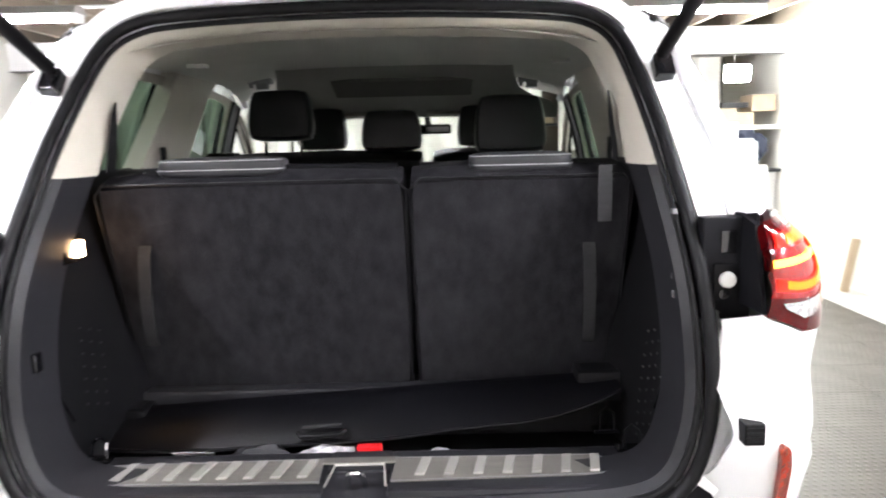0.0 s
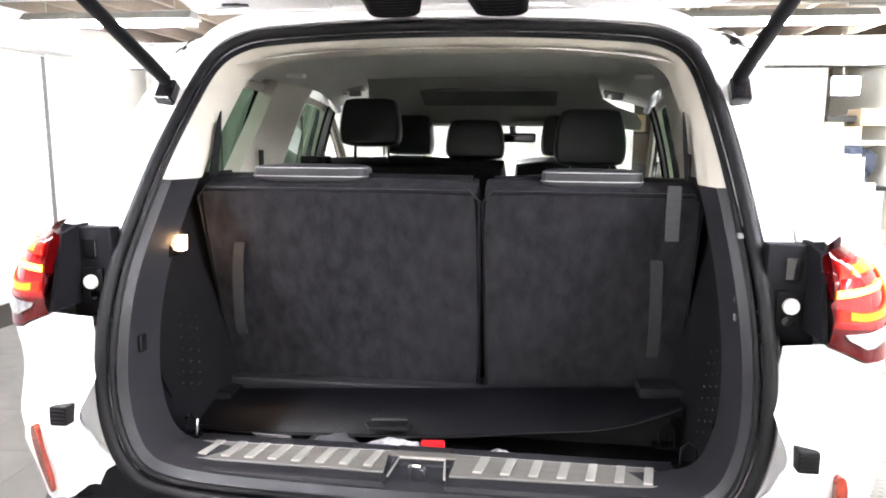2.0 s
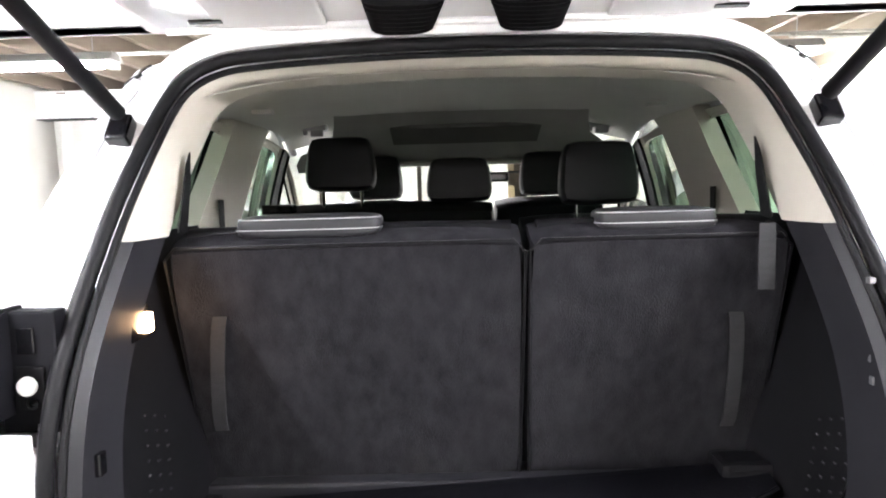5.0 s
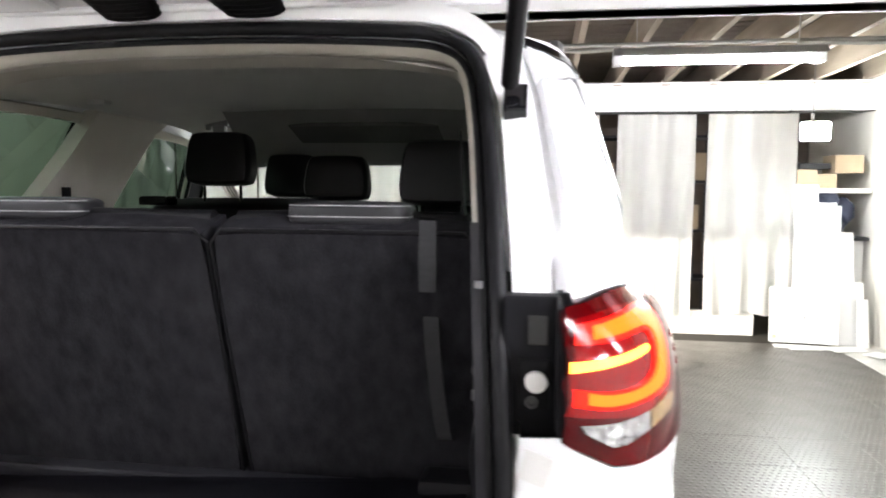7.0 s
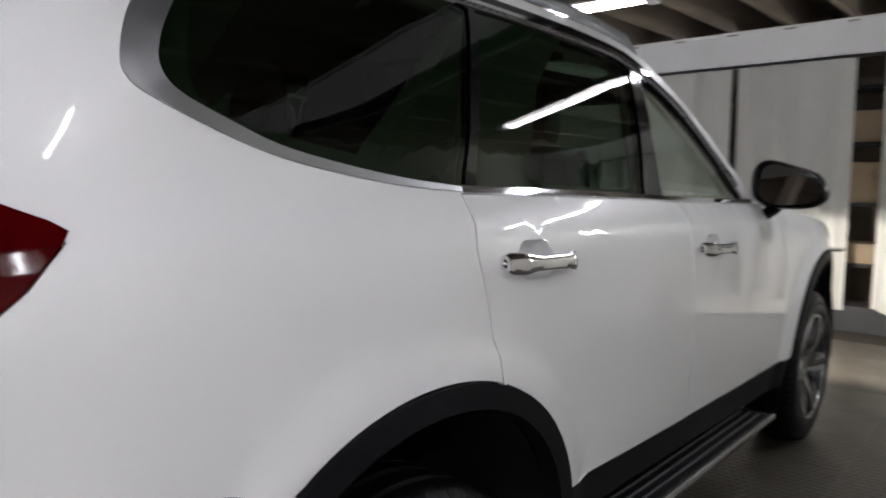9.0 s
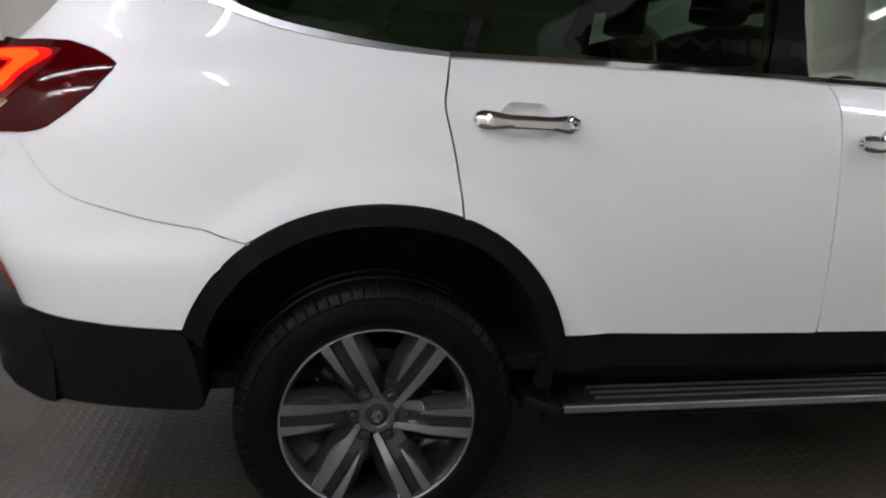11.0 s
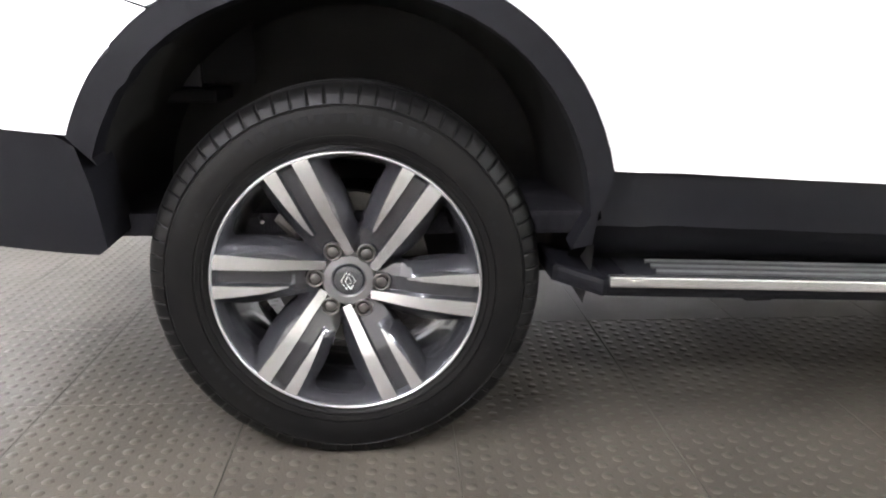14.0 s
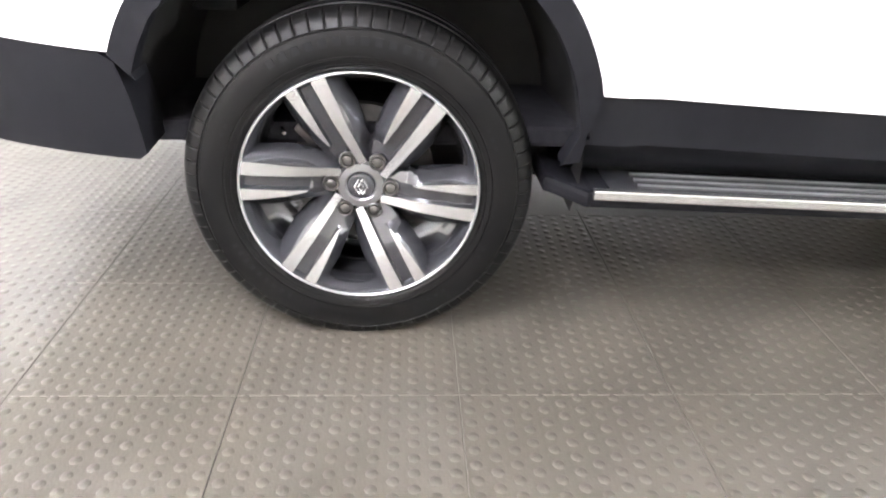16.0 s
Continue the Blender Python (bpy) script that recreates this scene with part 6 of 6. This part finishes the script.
# ---- load floor, sill plate and latch ----
part("load_floor", box(-0.66, 0.66, 0.42, 0.80, 0.70, 0.73, 0.006), TRIM_PLASTIC, car, "black load floor well")
part("floor_ledge", box(-0.62, 0.62, 0.655, 0.76, 0.73, 0.868, 0.008), JAMB_PLASTIC, car, "grey-black plastic ledge at the foot of the seats")
bm = bmesh.new()
add_box(bm, -0.655, -0.075, 0.235, 0.43, 0.70, 0.800, 0.012)
add_box(bm, 0.058, 0.655, 0.235, 0.43, 0.70, 0.800, 0.012)
add_box(bm, -0.08, 0.062, 0.33, 0.43, 0.70, 0.800, 0.008)
add_box(bm, -0.08, 0.062, 0.235, 0.34, 0.70, 0.765, 0.004)
part("load_sill", bm, JAMB_PLASTIC, car, "black plastic load sill")
plates = {}
for x0, x1, cut in ((-0.585, -0.085, True), (0.066, 0.540, False)):
    out = ([(x0 + 0.045, 0.278), (x0 + 0.018, 0.288), (x0 + 0.004, 0.306), (x0, 0.328), (x0 + 0.008, 0.350), (x0 + 0.03, 0.368), (x1 - 0.006, 0.378), (x1, 0.272)] if cut else [(x0, 0.272), (x0 + 0.006, 0.378), (x1 - 0.04, 0.372), (x1 - 0.014, 0.362), (x1 - 0.002, 0.345), (x1, 0.318), (x1 - 0.008, 0.296), (x1 - 0.03, 0.284)])
    pl = part("sill_plate", prism(out, 0.004, lambda u, v, d: Vector((u, v, 0.8012 + d))), SILL_STEEL, car, "brushed steel sill plate with raised bars")
    part("plate_border", tube([(u, v, 0.8055) for u, v in out], 0.0012, 6, True), SATIN_DARK, pl)
    n = 8 if cut else 7
    for i in range(n):
        xx = x0 + 0.05 + (x1 - x0 - 0.10) * i / (n - 1)
        b = prism([(xx, 0.292), (xx + 0.020, 0.292), (xx + 0.034, 0.368), (xx + 0.014, 0.368)], 0.005, lambda u, v, d: Vector((u, v, 0.8050 + d)))
        part("raised_bar", b, SILL_BAR, pl)
part("plate_bridge", prism([(-0.092, 0.358), (-0.092, 0.384), (0.074, 0.384), (0.074, 0.358)], 0.004, lambda u, v, d: Vector((u, v, 0.8013 + d))), SILL_STEEL, car, "brushed steel strip behind the latch")
latch = part("latch_housing", box(-0.072, 0.054, 0.262, 0.345, 0.762, 0.775, 0.004), GLOSS_BLACK, car, "black latch housing in the sill")
part("latch_frame", tube([(-0.072, 0.262, 0.80), (-0.062, 0.352, 0.803), (0.046, 0.352, 0.803), (0.056, 0.262, 0.80)], 0.003, 6), SILL_BAR, latch)
part("striker", tube(spline([(-0.024, 0.285, 0.77), (-0.022, 0.262, 0.818), (-0.006, 0.248, 0.836), (0.010, 0.262, 0.818), (0.012, 0.285, 0.77)], 4), 0.0065, 8), CHROME, latch, "chrome latch striker", smooth=True)
for x, y, z in ((-0.612, 0.40, 0.80), (0.606, 0.40, 0.80), (0.585, 0.55, 0.78)):
    s = math.copysign(1, x)
    hk = part("tie_hook", tube([(x - 0.018, y, z), (x - 0.014, y + 0.01, z + 0.042), (x + 0.002, y + 0.012, z + 0.055), (x + 0.018, y + 0.01, z + 0.042), (x + 0.020, y, z)], 0.0038, 8), CHROME if x < 0 else TRIM_PLASTIC, car, "chrome tie-down hook" if x < 0 else "dark grey tie-down hook", smooth=True)
    part("hook_base", box(x - 0.035, x + 0.03, y - 0.012, y + 0.02, z - 0.004, z + 0.008, 0.003), GLOSS_BLACK, hk)
# cargo lamp and small fittings on the linings
cl_ = part("cargo_lamp", box(-0.646, -0.628, 0.445, 0.473, 1.266, 1.304, 0.005), CARGO_GLOW, car, "small lit warm cargo lamp")
part("lamp_bezel", box(-0.656, -0.640, 0.40, 0.482, 1.255, 1.320, 0.006), GLOSS_BLACK, cl_)
for y, z, h in ((0.30, 1.225, 0.022), (0.292, 1.188, 0.022), (0.31, 1.355, 0.016), (0.33, 1.30, 0.012)):
    part("lining_clip", box(0.652, 0.664, y - 0.006, y + 0.006, z - h / 3, z + h / 3, 0.002), SATIN_DARK, car, "small bright lining clip")
part("shopping_hook", box(-0.664, -0.650, 0.275, 0.30, 1.055, 1.095, 0.003), GLOSS_BLACK, car, "black shopping hook")
slot = None
for s, rows_, y0 in ((1, 10, 0.355), (-1, 7, 0.46)):
    for i in range(4 if s > 0 else 3):
        for j in range(rows_):
            y = y0 + i * 0.032 + (0.012 if s > 0 else -0.004) * j * 0.4
            z = 1.10 - j * 0.030 - i * 0.012
            if slot is None:
                slot = part("vent_slot", box(-0.0015, 0.0015, -0.004, 0.004, -0.0018, 0.0018), STRAP, car)
                ob = slot
            else:
                ob = new("vent_slot", slot.data)
                ob.parent = car
            ob.location = (s * (inner_wall(y, z).x - 0.0016), y, z)


# ---- things in the load bay ----
cover = thing("cargo_cover", "black roll-up cargo cover lying in the load bay", "cargo cover", (0, 0.55, 0.73))


def under(ob, origin=(0, 0.55, 0.73)):
    ob.location = (-origin[0], -origin[1], -origin[2])
    return ob


under(part("roller", tube([(-0.60, 0.620, 0.812), (0.0, 0.620, 0.845), (0.60, 0.620, 0.882)], 0.030, 18), COVER_VINYL, cover, "black roller tube", smooth=True))
under(part("end_housing", box(0.515, 0.640, 0.575, 0.665, 0.845, 0.925, 0.016), TRIM_PLASTIC, cover, "black plastic end housing"))
under(part("end_housing", box(-0.640, -0.575, 0.575, 0.665, 0.775, 0.850, 0.016), TRIM_PLASTIC, cover, "black plastic end housing"))
bm = bmesh.new()
rows = []
for i in range(45):
    u = i / 44
    x = -0.645 + 1.26 * u
    top_z = 0.841 + 0.072 * u
    low_z = 0.786 - 0.006 * math.sin(math.pi * min(1.0, u * 2)) + 0.05 * step(0.25, 1.0, u) + 0.062 * max(0.0, (u - 0.78) / 0.22) ** 1.8
    low_y = 0.500 + 0.035 * max(0.0, (u - 0.70) / 0.30) ** 2.0
    col = []
    for j in range(13):
        v = j / 12
        y = 0.625 + (low_y - 0.625) * v
        z = top_z + (low_z - top_z) * (0.30 * v + 0.70 * v ** 2.0) + 0.004 * math.sin(u * 15 + v * 3) * v
        col.append(bm.verts.new((x, y, z)))
    rows.append(col)
for a, b in zip(rows, rows[1:]):
    for j in range(12):
        bm.faces.new((a[j], b[j], b[j + 1], a[j + 1]))
hem_verts = [row[-1] for row in rows]
bmesh.ops.recalc_face_normals(bm, faces=bm.faces)
bmesh.ops.solidify(bm, geom=bm.faces[:], thickness=0.005)
hem = [Vector((v.co.x, v.co.y - 0.002, v.co.z - 0.003)) for v in hem_verts]
under(part("sheet", bm, COVER_VINYL, cover, "glossy black vinyl cover sheet", smooth=True))
under(part("hem", tube(hem, 0.005, 8), COVER_VINYL, cover, "rounded black hem of the cover", smooth=True))
grip = [(-0.176, 0.502, 0.816), (-0.166, 0.490, 0.810), (-0.072, 0.489, 0.814), (-0.060, 0.500, 0.822)]
under(part("grip", tube(grip, 0.006, 8), TRIM_PLASTIC, cover, "black pull grip", smooth=True))
under(part("grip_slot", tube([(-0.165, 0.507, 0.827), (-0.070, 0.507, 0.832)], 0.004, 8), STRAP, cover, "grey grip edge", smooth=True))


def lump(name, x, y, z, w, d, h, mat, label, category, seed, cuts=3):
    rnd = random.Random(seed)
    bm = bmesh.new()
    bmesh.ops.create_icosphere(bm, subdivisions=cuts, radius=1)
    for v in bm.verts:
        k = 1 + 0.30 * noise.noise(v.co * 2.2 + Vector((seed, 0, 0))) + 0.12 * noise.noise(v.co * 6 + Vector((0, seed, 0)))
        v.co = Vector((v.co.x * w * k, v.co.y * d * k, max(v.co.z, -0.6) * h * k))
    ob = part(name, bm, mat, smooth=True)
    ob.location = (x, y, z + 0.58 * h)
    return tagged(ob, label, category)


lump("plastic_bag", -0.10, 0.470, 0.73, 0.085, 0.025, 0.040, CLEAR_BAG, "crumpled clear plastic bag in the load bay", "bag", 3)
lump("dark_pouch", -0.25, 0.465, 0.73, 0.09, 0.024, 0.045, DARK_BOX, "crumpled black tool pouch in the load bay", "pouch", 8)
lump("small_bag", 0.17, 0.462, 0.73, 0.035, 0.02, 0.035, CLEAR_BAG, "small crumpled clear bag beside the sill", "bag", 5)
tri = tagged(part("warning_triangle_case", prism([(-0.022, 0.73), (0.034, 0.73), (0.030, 0.795), (-0.028, 0.795)], 0.022, lambda u, v, d: Vector((u, 0.455 + d, v))), RED_PLASTIC), "red plastic case standing behind the load sill", "case")
tagged(part("paper_slip", prism([(-0.46, 0.0), (-0.36, 0.004), (-0.365, 0.028), (-0.455, 0.026)], 0.001, lambda u, v, d: Vector((u, 0.436 + v, 0.801 - 0.9 * v + d))), PAPER), "white paper slip lying behind the sill plate", "paper")
rng = random.Random(11)
for k in range(3):
    pts = [(-0.34 + k * 0.02 + 0.04 * i, 0.448 + 0.012 * math.sin(i * 1.7 + k), 0.745 + 0.022 * abs(math.sin(i * 0.9 + k * 2))) for i in range(7)]
    tagged(part("cable", tube(spline(pts, 4), 0.005, 7), RUBBER, smooth=True), "black coiled cable lying in the load bay", "cable", "loose cables")

# litter at the foot of the rear wall
rng = random.Random(21)
bm = bmesh.new()
for k in range(46):
    m = Matrix.Translation((rng.uniform(-3.0, -1.7), Y0 + 0.03 + abs(rng.gauss(0, 0.05)), 0.006 + rng.uniform(0, 0.015))) @ Euler((rng.uniform(-0.4, 0.4), rng.uniform(-0.4, 0.4), rng.uniform(0, 6))).to_matrix().to_4x4()
    a, b = rng.uniform(0.015, 0.06), rng.uniform(0.008, 0.025)
    vs = [bm.verts.new(m @ Vector(q)) for q in ((-a, 0, 0), (-a * 0.3, b, 0.004), (a * 0.6, b * 0.7, 0.0), (a, 0, 0.005), (a * 0.3, -b, 0.0), (-a * 0.5, -b * 0.8, 0.003))]
    bm.faces.new(vs)
tagged(part("dry_litter", bm, CARD), "scattered dry brown leaves and paper along the wall", "litter", kind="stuff")
crate("black_bin", -3.45, -3.08, Y0 + 0.02, Y0 + 0.22, 0.001, 0.30, DARK_BOX, "small black box standing against the rear wall", "box", bevel=0.01)

# ---- floor tiles ----
floor = tagged(part("floor", box(X0, X1, Y0, Y1 + 1.7, -0.012, -0.005), SEAM_DIRT), "dirt-dark concrete floor beneath grey rubber tiles", "floor", kind="structure")
tile_mesh = None
i0, i1 = -11, 4
j0, j1 = -7, 10
for i in range(i0, i1 + 1):
    for j in range(j0, j1 + 1):
        x, y = TILE_X + i * TILE, TILE_Y + j * TILE
        if tile_mesh is None:
            ob = part("tile", box(0.0010, TILE - 0.0010, 0.0010, TILE - 0.0010, -0.0049, 0.0), FLOOR_RUBBER, floor)
            tile_mesh = ob.data
        else:
            ob = new("tile", tile_mesh)
            ob.parent = floor
        ob.location = (x, y, random.uniform(-0.0004, 0.0))
# studs on the nearer tiles, too many to count
verts, faces = [], []
pitch = TILE / 12
rad = 0.0128
for i in range(-9, i1 + 1):
    for j in range(j0, j1 + 1):
        if i < -2 and not -6 < j < -1:
            continue
        for a in range(12):
            for b in range(12):
                cx = TILE_X + i * TILE + (a + 0.25 + (0.5 if b % 2 else 0.0)) * pitch
                cy = TILE_Y + j * TILE + (b + 0.5) * pitch
                k = len(verts)
                for t in range(8):
                    c, s = math.cos(t * math.pi / 4), math.sin(t * math.pi / 4)
                    verts.append((cx + rad * c, cy + rad * s, -0.0005))
                for t in range(8):
                    c, s = math.cos(t * math.pi / 4), math.sin(t * math.pi / 4)
                    verts.append((cx + rad * 0.8 * c, cy + rad * 0.8 * s, 0.0009))
                faces += [(k + t, k + (t + 1) % 8, k + 8 + (t + 1) % 8, k + 8 + t) for t in range(8)]
                faces.append(tuple(k + 8 + t for t in range(8)))
me = bpy.data.meshes.new("floor_stud")
me.from_pydata(verts, [], faces)
me.materials.append(FLOOR_RUBBER)
for f in me.polygons:
    f.use_smooth = True
me.set_sharp_from_angle(angle=radians(50))
st = new("floor_stud", me)
st.parent = floor
st["kind"] = "stuff"
structure("pavement", box(3.56, X1, Y0, Y1, -0.0049, 0.004, 0.001), WHITE_FLOOR, "worn white painted concrete strip along the wall", "floor strip")
